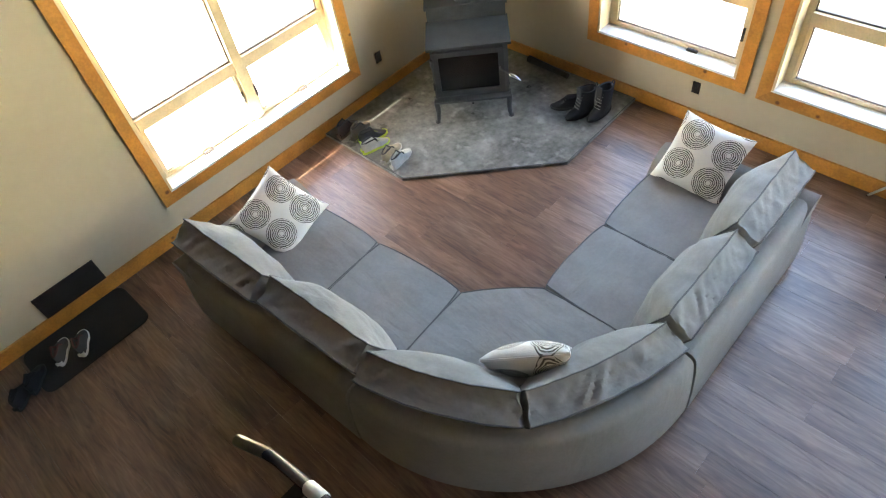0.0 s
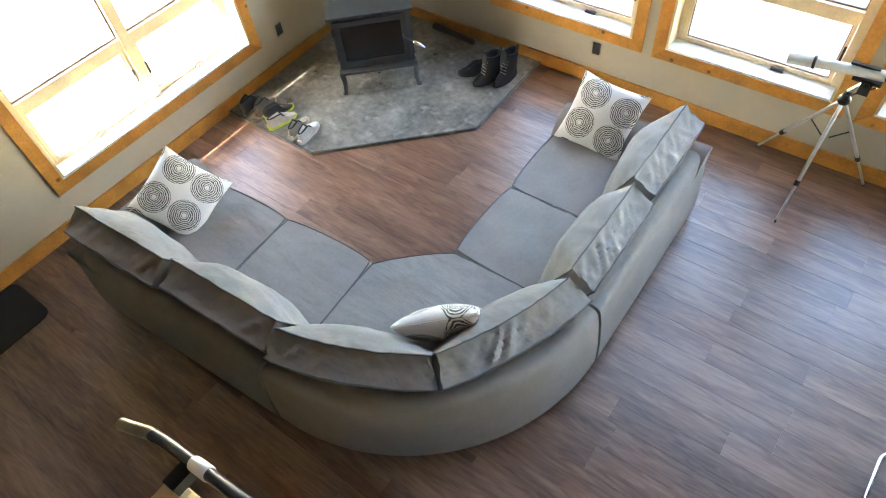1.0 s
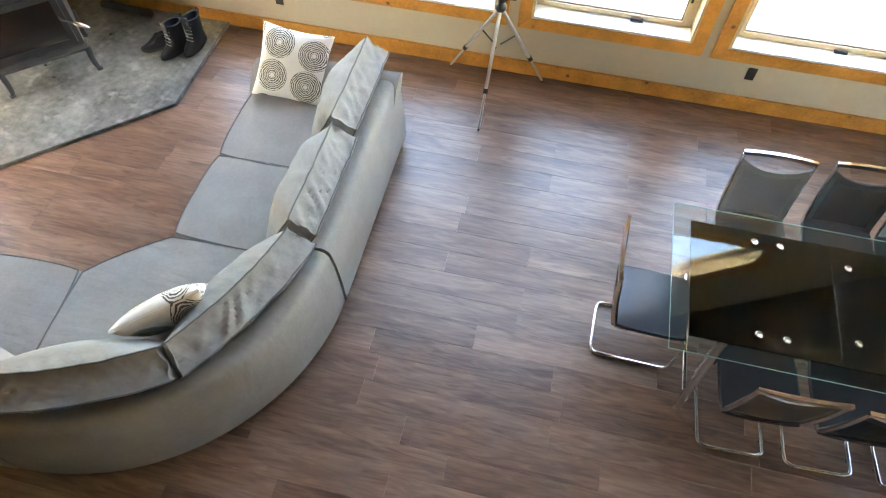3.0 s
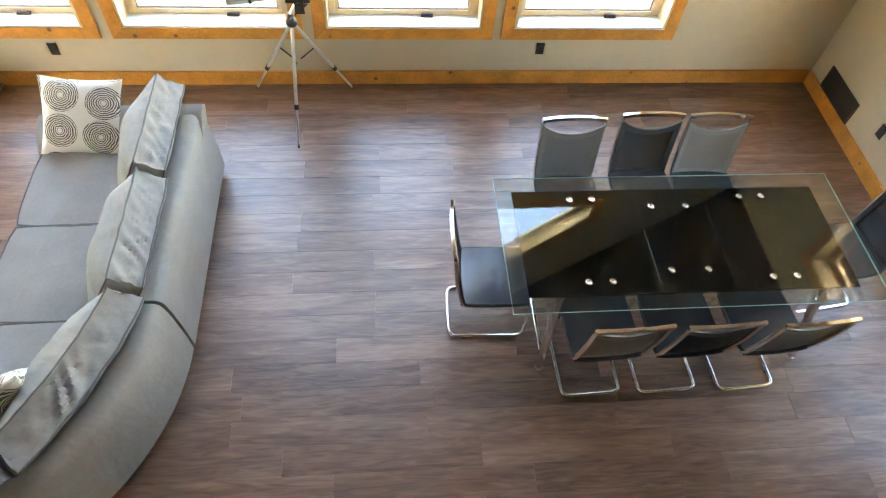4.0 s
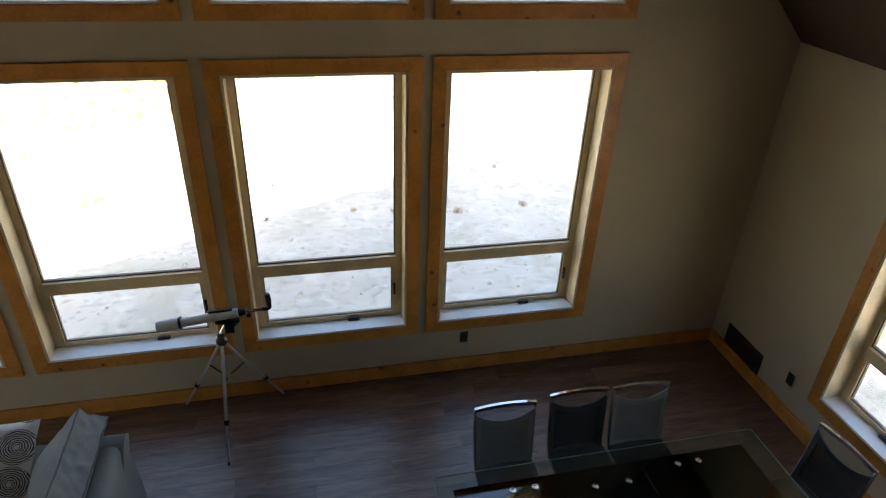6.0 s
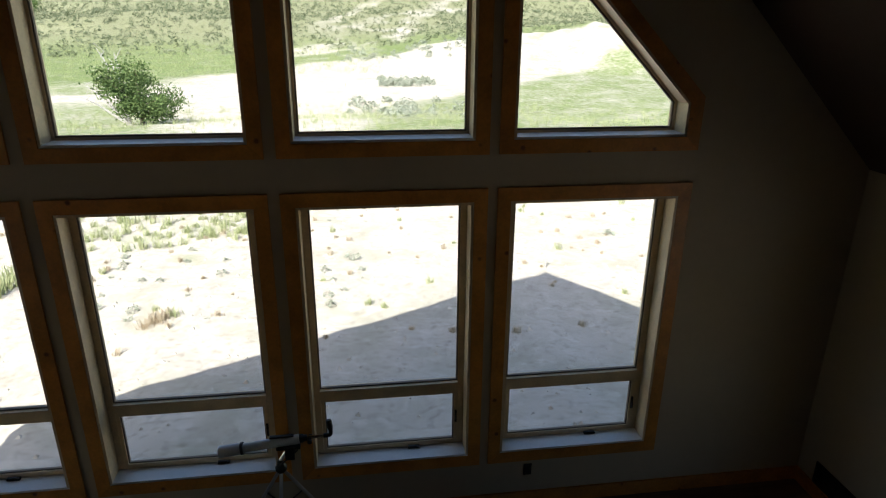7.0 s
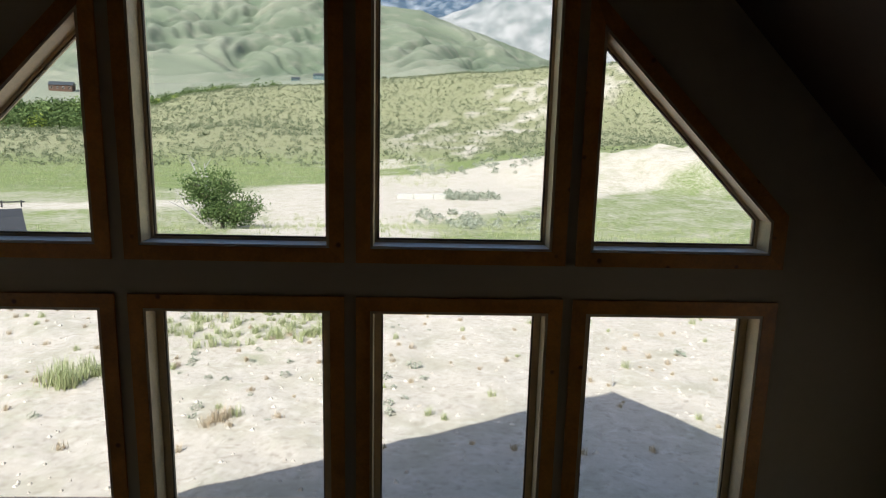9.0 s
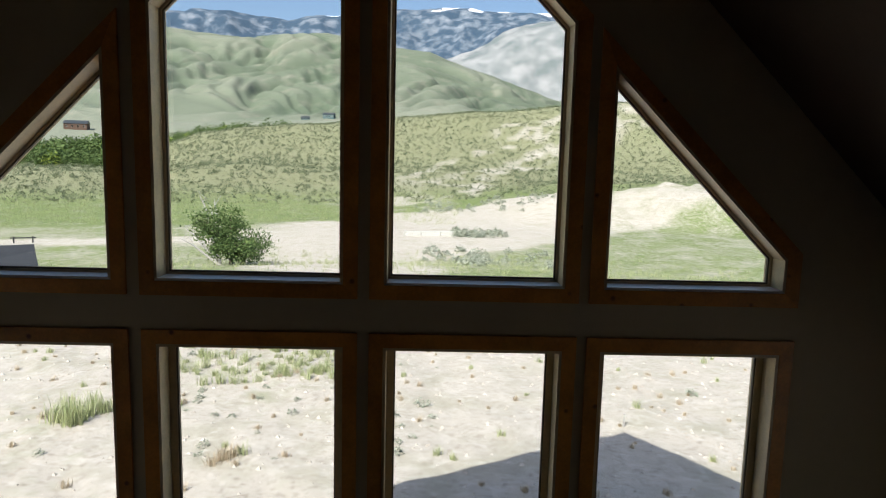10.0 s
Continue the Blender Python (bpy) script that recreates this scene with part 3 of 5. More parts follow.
def throw_pillow(at, normal, along, label, seed, size=0.5, thick=0.19):
    e = empty("throw_pillow", label, "pillow", group="throw pillows")
    bm, lp = puff(size, size, thick, lambda x, y, z: (x, y, z), seed, n=16, pinch=0.09, wrinkle=0.004, knife=True)
    cv = part("cover", bm, M_RING, e, smooth=True)
    part("edge_seam", tube(lp[0], 0.004, 6, True), M_RING, cv)
    n = Vector(normal).normalized()
    u = (Vector(along) - n * n.dot(Vector(along))).normalized()
    e.matrix_basis = Matrix.Translation(at) @ Matrix((u, n.cross(u), n)).transposed().to_4x4()
    return e


throw_pillow((-4.06, 2.06, 0.64), (0.62, -0.22, 0.75), (-0.15, 0.9, 0.25), "off-white throw pillow with dark drawn rings against the arm", 1.0, 0.54)
throw_pillow((-1.83, 4.38, 0.66), (0.12, -0.70, 0.70), (0.98, 0.05, -0.12), "off-white throw pillow with dark drawn rings beside the hearth", 2.0, 0.54)
throw_pillow((-1.76, 2.25, 0.67), (-0.60, 0.65, 0.46), (0.60, 0.66, 0.30), "off-white throw pillow with dark drawn rings standing on edge", 3.0, 0.52, 0.21)

# ---- wood stove on its hearth ----
hearth = empty("hearth_pad", "grey slate-look hearth pad under the wood stove", "hearth")
HP = [(-3.0, 5.475), (-5.195, 5.475), (-5.195, 3.31), (-4.09, 3.31), (-3.0, 4.355)]
part("slab", prism([inset(HP[::-1], 0.008)], lambda u, v, d: (u, v, d), 0.001, 0.03), M_SLATE, hearth, bevel=0.003)
for a, b in ((HP[2], HP[3]), (HP[3], HP[4]), (HP[4], HP[0])):
    part("edge_strip", box(0, (Vector(b) - Vector(a)).length, -0.006, 0.002, 0.0015, 0.032), M_STEEL, hearth).matrix_basis = Matrix.Translation((*a, 0)) @ Matrix.Rotation(math.atan2(b[1] - a[1], b[0] - a[0]), 4, "Z")

stove = empty("wood_stove", "dark grey steel wood stove with a glass door on legs", "stove", (-4.104, 4.35, 0.03), 43.1)
# local axes: x to the stove's own right as seen from the room, -y towards the room
part("body", box(-0.355, 0.355, 0.02, 0.60, 0.26, 0.805), M_STEEL, stove, bevel=0.012)
part("ash_ledge", box(-0.37, 0.37, -0.055, 0.06, 0.245, 0.268), M_STEEL, stove, bevel=0.005)
part("top_plate", box(-0.385, 0.385, -0.02, 0.46, 0.80, 0.825), M_STEEL, stove, bevel=0.008)
part("step_riser", box(-0.37, 0.37, 0.44, 0.63, 0.75, 0.96), M_STEEL, stove, bevel=0.01)
part("upper_plate", box(-0.385, 0.385, 0.41, 0.65, 0.96, 0.985), M_STEEL, stove, bevel=0.008)
part("flue_pipe", lathe([(0.10, 0.985), (0.10, 1.04), (0.077, 1.045), (0.077, 3.9)], 24, m=Matrix.Translation((0, 0.53, 0))), M_STEEL, stove, smooth=True)
for sx in (-1, 1):
    for fy in (0.02, 0.54):
        prof = [(sx * 0.335, fy, 0.262), (sx * 0.355, fy - 0.01, 0.21), (sx * 0.345, fy - 0.015, 0.12), (sx * 0.355, fy - 0.02, 0.03), (sx * 0.365, fy - 0.025, 0.0)]
        lg = part("leg", tube(fillet(prof, 0.05), 0.034, 10, r2=0.018), M_STEEL, stove, smooth=True)
        part("leg_pad", lathe([(0.028, 0), (0.026, 0.012)], 12, m=Matrix.Translation((sx * 0.365, fy - 0.025, 0.0))), M_STEEL, lg)
door = part("door", prism([inset(rect(-0.335, 0.315, 0.315, 0.782), 0.0), inset(rect(-0.335, 0.315, 0.315, 0.782), 0.05)], lambda u, v, d: (u, d, v), -0.025, 0.022), M_DARKSTEEL, stove, "black steel door frame", bevel=0.01)
part("door_glass", box(-0.287, 0.267, -0.010, 0.0, 0.362, 0.735), M_FIREGLASS, door, "dark sooty glass")
part("firebrick_back", box(-0.287, 0.267, 0.002, 0.018, 0.362, 0.735), M_BLACK, door)
for z in (0.43, 0.68):
    part("hinge", lathe([(0.016, -0.035), (0.016, 0.035)], 12, m=Matrix.Translation((-0.345, -0.02, z))), M_DARKSTEEL, door, smooth=True)
hd = part("door_handle", tube(fillet([(0.275, -0.02, 0.58), (0.275, -0.06, 0.58), (0.36, -0.10, 0.54)], 0.02), 0.007, 8), M_STEEL, door, smooth=True)
part("spring_grip", lathe([(0.010, 0), (0.02, 0.02), (0.022, 0.05), (0.014, 0.10), (0.006, 0.12)], 12, m=look((0.355, -0.098, 0.542), (0.20, -0.02, 0.62)) ), M_CHROME, hd, "chrome spring grip", smooth=True)
part("draft_rod", tube([(0.0, 0.0, 0.235), (0.0, -0.07, 0.235)], 0.006, 8), M_STEEL, stove)
part("draft_knob", lathe([(0.006, 0), (0.016, 0.012), (0.012, 0.028)], 12, m=look((0, -0.065, 0.235), (0, 1, 0.235))), M_CHROME, stove, smooth=True)


# ---- shoes ----
def shoe(name, label, at, rz, upper, sole, lining="black", L=0.31, high=0.0, laces=None, open_heel=False):
    """One shoe: toe towards +y. high: extra shaft height for a boot."""
    e = empty(name, label, "boot" if high > 0.1 else "shoe")
    bm = bmesh.new()

    def outline(k, grow=0.0):
        a = 2 * math.pi * k / 20
        y = math.sin(a)
        wd = (0.057 if y > 0 else 0.046) - 0.006 * math.cos(2 * a) + 0.006 * y
        return (math.cos(a) * (wd + grow) + 0.006 * y * y, y * (L / 2 + grow))
    def ring(z, grow, cut=0.0, b=bm):
        return [b.verts.new((outline(k, grow)[0], outline(k, grow)[1], z + (cut * (outline(k)[1] / L) ** 2 if cut else 0))) for k in range(20)]
    def skin(rs, b, cap=True):
        for p, q in zip(rs, rs[1:]):
            for k in range(20):
                b.faces.new((p[k], p[(k + 1) % 20], q[(k + 1) % 20], q[k]))
        if cap:
            b.faces.new(rs[0][::-1])
            b.faces.new(rs[-1])
    bs = bmesh.new()
    skin([ring(0.0, 0.0, 0.02, bs), ring(0.008, 0.004, 0.02, bs), ring(0.028, 0.003, 0.02, bs)], bs)
    sl = part("sole", bs, M_SHOE[sole], e, smooth=True)
    rs = []
    top = 0.13 + high
    for i in range(7):
        t = i / 6
        z = 0.024 + (top - 0.024) * t
        r = []
        for k in range(20):
            x, y = outline(k)
            yy = y / (L / 2)                       # -1 heel, 1 toe
            toe = max(0.0, yy)
            lean = t ** 1.6 if high < 0.1 else min(1.0, t * 2.4) ** 1.3 * 1.15
            y2 = y - toe * lean * L * 0.36
            x2 = x * (1 - (0.22 if high < 0.1 else 0.02) * t)
            z2 = z - (top - 0.05) * 0.72 * max(0, yy + 0.1) * t * (1 if high < 0.1 else max(0, 1 - t) * 0.8)
            r.append(bm.verts.new((x2, y2, z2)))
        rs.append(r)
    inner = []
    for depth, sc in ((0.0, 0.87), (-0.05, 0.80)):
        inner.append([bm.verts.new((v.co.x * sc, v.co.y * sc - 0.004, v.co.z + depth)) for v in rs[-1]])
    skin(rs + inner, bm)
    up = part("upper", bm, M_SHOE[upper], e, smooth=True)
    pts = [v.co.copy() for v in up.data.vertices[7 * 20 + 20:7 * 20 + 40]]
    bi = bmesh.new()
    vs = [bi.verts.new(p * 0.985 + Vector((0, 0, 0.006))) for p in pts]
    ws = [bi.verts.new(p * 0.985 + Vector((0, 0, 0.002))) for p in pts]
    skin([ws, vs], bi)
    part("insole", bi, M_SHOE[lining], e)
    rim = [v.co.copy() for v in up.data.vertices[140:160]]
    part("collar", tube(rim, 0.007, 6, True), M_SHOE[lining if high < 0.1 else upper], up, smooth=True)
    if laces:
        for i in range(4):
            y = 0.03 + i * 0.018 - 0.02
            z = 0.083 + high * 0.3 - i * 0.010
            part("lace", tube([(-0.026, y, z - 0.006), (0, y + 0.004, z + 0.003), (0.026, y, z - 0.006)], 0.0035, 6), M_SHOE[laces], up)
    bh = box(-0.024, 0.024, -L / 2 - 0.003, -L / 2 + 0.012, 0.03, 0.06 + high * 0.4)
    part("heel_counter", bh, M_SHOE[sole if not high else upper], up, bevel=0.004)
    e.matrix_basis = pose(*at, 0, 0, rz)
    return e


shoe("hiking_shoe", "dark brown hiking shoe standing on the hearth pad", (-5.03, 3.47, 0.03), 14, "brown", "tan", high=0.03, laces="dark")
shoe("hiking_shoe", "dark brown hiking shoe standing on the hearth pad", (-4.89, 3.52, 0.03), 18, "brown", "tan", high=0.03, laces="dark")
shoe("running_shoe", "dark running shoe with lime sole on the hearth pad", (-4.73, 3.54, 0.03), -14, "dark", "lime", laces="lime")
shoe("running_shoe", "grey running shoe with lime sole on the hearth pad", (-4.61, 3.46, 0.03), -10, "pale", "lime", laces="lime")
shoe("running_shoe", "worn grey and white running shoe on the hearth pad", (-4.40, 3.47, 0.03), 16, "tan", "pale", laces="pale")
shoe("running_shoe", "worn pale running shoe on the hearth pad", (-4.27, 3.47, 0.03), 14, "pale", "pale", laces="grey")


def boot(at, rz, lean, label):
    """A tall lace-up boot, toe towards +y."""
    e = empty("winter_boot", label, "boot")

    def loft(rows, material, name, parent, tag=""):
        bm = bmesh.new()
        rings = [[bm.verts.new((math.cos(a) * rx * (1 + 0.12 * math.sin(a) * (z < 0.1)), cy + math.sin(a) * ry, z + lift * max(0.0, math.sin(a)))) for a in (2 * math.pi * k / 24 for k in range(24))] for z, cy, ry, rx, lift in rows]
        for p, q in zip(rings, rings[1:]):
            for k in range(24):
                bm.faces.new((p[k], p[(k + 1) % 24], q[(k + 1) % 24], q[k]))
        bm.faces.new(rings[0][::-1])
        bm.faces.new(rings[-1])
        return part(name, bm, material, parent, tag, smooth=True)
    loft([(0.0, 0, 0.158, 0.050, 0.012), (0.012, 0, 0.164, 0.056, 0.008), (0.034, 0, 0.163, 0.055, 0.004)], M_RUBBER, "sole", e, "black rubber sole")
    up = loft([(0.032, 0, 0.158, 0.051, 0), (0.06, -0.004, 0.153, 0.052, 0), (0.085, -0.02, 0.134, 0.050, -0.004), (0.11, -0.042, 0.106, 0.049, -0.006), (0.14, -0.058, 0.088, 0.050, 0), (0.19, -0.064, 0.084, 0.053, 0), (0.25, -0.064, 0.088, 0.058, 0), (0.285 + lean, -0.064, 0.094, 0.062, 0.012), (0.283 + lean, -0.064, 0.078, 0.048, 0.012), (0.19, -0.062, 0.068, 0.04, 0)], M_SHOE["black"], "upper", e)
    part("tongue", box(-0.03, 0.03, 0.018, 0.030, 0.17, 0.325 + lean), M_SHOE["dark"], up, "dark padded tongue", bevel=0.005)
    for k in range(6):
        z = 0.115 + 0.03 * k
        y = 0.058 - 0.008 * k
        part("lace", tube([(-0.036, y - 0.014, z), (0, y + 0.002, z + 0.012), (0.036, y - 0.014, z)], 0.004, 6), M_SHOE["grey"], up, "grey lace")
    part("pull_loop", tube(fillet([(-0.012, -0.150, 0.25), (-0.012, -0.172, 0.31), (0.012, -0.172, 0.31), (0.012, -0.150, 0.25)], 0.012, 3), 0.005, 6), M_SHOE["dark"], up)
    e.matrix_basis = pose(*at, 0, 0, rz)


# added dark rod that gives the baseboard behind the stove its shaded look
stick = empty("kindling_stick", "added dark rod standing in for a shaded stretch of baseboard", "firewood")
part("shade_rod_body", tube([(-4.24, 5.40, 0.07), (-4.0, 5.385, 0.072), (-3.72, 5.37, 0.068)], 0.038, 9, r2=0.03), M_BROWNPLATE, stick, smooth=True)
boot((-3.28, 4.96, 0.03), 158, 0.0, "tall black lace-up winter boot on the hearth pad")
boot((-3.13, 5.06, 0.03), 172, 0.015, "tall black winter boot beside its pair on the hearth")
shoe("low_shoe", "low black shoe lying by the winter boots", (-3.46, 4.99, 0.03), 130, "black", "dark", laces="dark")

mat_ob = empty("door_mat", "dark charcoal door mat with rounded corners by the wall", "mat")
mb = fillet([(-5.19, 0.02, 0), (-4.66, 0.02, 0), (-4.66, 0.92, 0), (-5.19, 0.92, 0)], 0.09, 6, True)
part("mat_surface", prism([[(p.x, p.y) for p in mb]], lambda u, v, d: (u, v, d), 0.001, 0.010), M_RUBBER, mat_ob)
part("border", tube([(p.x * 0.9985, p.y, 0.008) for p in mb], 0.006, 6, True), M_RUBBER, mat_ob)
for x, y, r, u in ((-4.86, 0.42, 66, "dark"), (-4.92, 0.27, 62, "dark")):
    shoe("slip_on_shoe", "dark slip-on shoe with a white sole on the door mat", (x, y, 0.012), r, u, "white", "maroon", L=0.27)
for x, y, r in ((-4.85, 0.02, 55), (-4.80, -0.11, 50)):
    shoe("slipper", "black lace shoe beside the door mat", (x, y, 0.002), r, "black", "dark", laces="dark", L=0.27)


# ---- wall fittings ----
def outlet(place, u, v):
    e = empty("wall_outlet", "dark brown double wall outlet", "outlet", group="wall outlets")
    part("plate", prism([rect(u - 0.036, u + 0.036, v - 0.058, v + 0.058)], place, -0.007, -0.0005), M_BROWNPLATE, e, bevel=0.002)
    for dz in (-0.02, 0.02):
        part("socket", prism([rect(u - 0.016, u + 0.016, v + dz - 0.014, v + dz + 0.014)], place, -0.009, -0.0065), M_BLACK, e)
    part("screw", prism([rect(u - 0.003, u + 0.003, v - 0.003, v + 0.003)], place, -0.0085, -0.0065), M_STEEL, e)
    return e


outlet(north, -2.43, 0.37)
outlet(north, 1.69, 0.38)
outlet(west, 4.17, 0.43)
outlet(east, 4.40, 0.40)


def vent(place, u0, u1, v0, v1):
    e = empty("return_vent", "dark brown return air grille above the baseboard", "vent")
    part("backing", prism([rect(u0 + 0.01, u1 - 0.01, v0 + 0.01, v1 - 0.01)], place, -0.004, -0.0005), M_BLACK, e)
    part("frame", prism([rect(u0, u1, v0, v1), inset(rect(u0, u1, v0, v1), 0.022)], place, -0.012, -0.001), M_BROWNPLATE, e)
    n = 9
    for i in range(n):
        z = v0 + 0.03 + (v1 - v0 - 0.06) * i / (n - 1)
        part("slat", prism([rect(u0 + 0.02, u1 - 0.02, z - 0.007, z + 0.006)], place, -0.009, -0.005), M_BROWNPLATE, e)
    return e


vent(west, 0.35, 0.88, 0.142, 0.375)
vent(east, 4.755, 5.28, 0.142, 0.365)


# ---- dining table ----
table = empty("dining_table", "extending dining table of clear and black glass with chrome legs", "table", (2.175, 3.14, 0))
TX, TY = 1.175, 0.515
for a, b in ((-TX, -0.243), (-0.239, 0.227), (0.231, TX)):
    lf = part("glass_leaf", box(a, b, -TY, TY, 0.742, 0.752), M_CLEAR, table, "clear glass leaf")
    part("glass_edge", box(a, b, -TY - 0.0015, -TY - 0.0002, 0.743, 0.751), M_EDGE, lf)
    part("glass_edge", box(a, b, TY + 0.0002, TY + 0.0015, 0.743, 0.751), M_EDGE, lf)
for x in (-TX - 0.0015, TX + 0.0002):
    part("glass_edge", box(x, x + 0.0013, -TY, TY, 0.743, 0.751), M_EDGE, table)
for a, b in ((-1.065, -0.243), (-0.239, 0.227), (0.231, 1.02)):
    part("black_panel", box(a, b, -0.405, 0.405, 0.7305, 0.7405), M_BLACKGLASS, table, "glossy black glass panel")
for x in (-0.69, -0.54, -0.153, 0.082, 0.476, 0.632):
    for s in (-1, 1):
        y = 0.32 * s if abs(x + 0.03) > 0.3 else 0.25 * s
        part("bolt_cap", lathe([(0.0205, 0.752), (0.021, 0.756), (0.018, 0.759), (0.009, 0.7595), (0.006, 0.7575)], 18, m=Matrix.Translation((x, y, 0))), M_CHROME, table, smooth=True)
for s in (-1, 1):
    part("side_rail", box(-0.92, 0.92, 0.36 * s - 0.02, 0.36 * s + 0.02, 0.672, 0.728), M_CHROME, table, bevel=0.004)
for s in (-1, 1):
    part("end_rail", tube([(0.9 * s, -0.36, 0.70), (0.9 * s, 0.36, 0.70)], 0.018, 12), M_CHROME, table, smooth=True)
    part("stretcher", tube([(0.885 * s, -0.44, 0.10), (0.885 * s, 0.44, 0.10)], 0.016, 12), M_CHROME, table, smooth=True)
    for q in (-1, 1):
        leg = part("leg", tube(fillet([(0.84 * s, 0.36 * q, 0.70), (0.86 * s, 0.40 * q, 0.45), (0.90 * s, 0.52 * q, 0.03)], 0.2), 0.038, 16, r2=0.026), M_CHROME, table, "chrome leg", smooth=True)
        part("leg_top", lathe([(0.045, 0.69), (0.05, 0.70), (0.05, 0.728)], 18, m=Matrix.Translation((0.84 * s, 0.36 * q, 0))), M_CHROME, leg, smooth=True)
        part("foot", lathe([(0.030, 0.0), (0.034, 0.008), (0.028, 0.03)], 14, m=Matrix.Translation((0.90 * s, 0.52 * q, 0))), M_CHROME, leg, smooth=True)


# ---- cantilever chairs ----
def chair(band, mesh, label):
    """A cantilever chair facing +y with its back's top over y = 0."""
    c = empty("dining_chair", label, "chair", group="chairs round the table")
    w = 0.195
    for s in (-1, 1):
        side = [(s * 0.215, 0.018, 0.955), (s * 0.215, 0.038, 0.75), (s * 0.21, 0.08, 0.52), (s * 0.205, 0.11, 0.435), (s * 0.20, 0.30, 0.43), (s * w, 0.50, 0.435), (s * w, 0.545, 0.40), (s * w, 0.545, 0.06), (s * w, 0.50, 0.0135), (s * w, 0.06, 0.0135), (s * 0.15, 0.04, 0.0135), (0, 0.04, 0.0135)]
        part("frame_tube", tube(fillet(side, 0.06, 5), 0.0125, 10), M_CHROME, c, "polished chrome tube", smooth=True)
        part("glide", lathe([(0.016, 0.0), (0.016, 0.006)], 10, m=Matrix.Translation((s * w, 0.14, 0))), M_BLACK, c)
    # chrome top rail, bowed back
    pts = [(x, 0.016 - 0.012 * (1 - (x / 0.22) ** 2), 0.962 + 0.008 * (1 - (x / 0.22) ** 2)) for x in np.linspace(-0.225, 0.225, 13)]
    bm = bmesh.new()
    rg = [[bm.verts.new((x, y + a, z + b)) for a, b in ((-0.011, -0.014), (0.011, -0.014), (0.011, 0.014), (-0.011, 0.014))] for x, y, z in pts]
    for a, b in zip(rg, rg[1:]):
        for k in range(4):
            bm.faces.new((a[k], a[(k + 1) % 4], b[(k + 1) % 4], b[k]))
    bm.faces.new(rg[0][::-1])
    bm.faces.new(rg[-1])
    part("top_rail", bm, M_CHROME, c, "polished chrome top rail", smooth=True, bevel=0.003)

    # woven back: a curved sheet with a dished upper edge, and a band round it
    def back(u, t):
        dip = 0.075 * (1 - u * u)
        z = 0.47 + (0.925 - dip - 0.47) * t
        k = (z - 0.47) / 0.48
        y = 0.10 - 0.087 * k ** 0.8 - 0.03 * (1 - u * u) * math.sin(math.pi * min(1, k + 0.15)) + 0.012
        return Vector((u * (0.206 + 0.006 * k), y, z))

    def sheet(us, ts, th):
        bm = bmesh.new()
        lo = [[bm.verts.new(back(u, t) + Vector((0, -th / 2, 0))) for u in us] for t in ts]
        hi = [[bm.verts.new(back(u, t) + Vector((0, th / 2, 0))) for u in us] for t in ts]
        m, n = len(ts), len(us)
        for i in range(m - 1):
            for j in range(n - 1):
                bm.faces.new((lo[i][j], lo[i][j + 1], lo[i + 1][j + 1], lo[i + 1][j]))
                bm.faces.new((hi[i][j], hi[i + 1][j], hi[i + 1][j + 1], hi[i][j + 1]))
        for i in range(m - 1):
            for j in (0, n - 1):
                bm.faces.new((lo[i][j], lo[i + 1][j], hi[i + 1][j], hi[i][j]))
        for j in range(n - 1):
            for i in (0, m - 1):
                bm.faces.new((lo[i][j], lo[i][j + 1], hi[i][j + 1], hi[i][j]))
        return bm
    U, V = list(np.linspace(-0.86, 0.86, 13)), list(np.linspace(0.08, 0.9, 9))
    part("mesh_back", sheet(U, V, 0.003), mesh, c, "see-through woven mesh", smooth=True)
    rim = part("back_rim", sheet(list(np.linspace(-1, 1, 13)), [0.88, 1.0], 0.012), band, c, smooth=True)
    part("back_rim", sheet(list(np.linspace(-1, 1, 13)), [0.0, 0.1], 0.012), band, c, smooth=True)
    for s in (-1, 1):
        part("side_rim", sheet([s * 0.84, s * 0.92, s * 1.0][::s], list(np.linspace(0.09, 0.89, 9)), 0.012), band, c, smooth=True)
    bm, lp = puff(0.43, 0.44, 0.055, lambda x, y, z: (x, 0.30 + y, 0.468 + z), 9.0, n=8, full=0.3, wrinkle=0.002)
    st = part("seat", bm, M_SEAT, c, "black leatherette seat pad", smooth=True)
    part("seat_seam", tube(lp[1], 0.003, 6, True), M_SEAT, st)
    return c


black = chair(M_BAND_BLACK, M_MESH_BLACK, "black mesh cantilever dining chair with chrome frame")
grey = chair(M_BAND_GREY, M_MESH_GREY, "grey mesh cantilever dining chair with chrome frame")
black.matrix_basis = pose(0.66, 3.075, 0, 0, 0, -92)
grey.matrix_basis = pose(1.58, 4.0, 0, 0, 0, 180)
for ob, x, y, r in ((black, 2.145, 4.035, 180), (grey, 2.625, 4.02, 178), (black, 3.715, 3.215, 97), (grey, 1.60, 2.37, 2), (black, 2.12, 2.37, 2), (grey, 2.67, 2.365, 3)):
    copy_thing(ob, pose(x, y, 0, 0, 0, r))

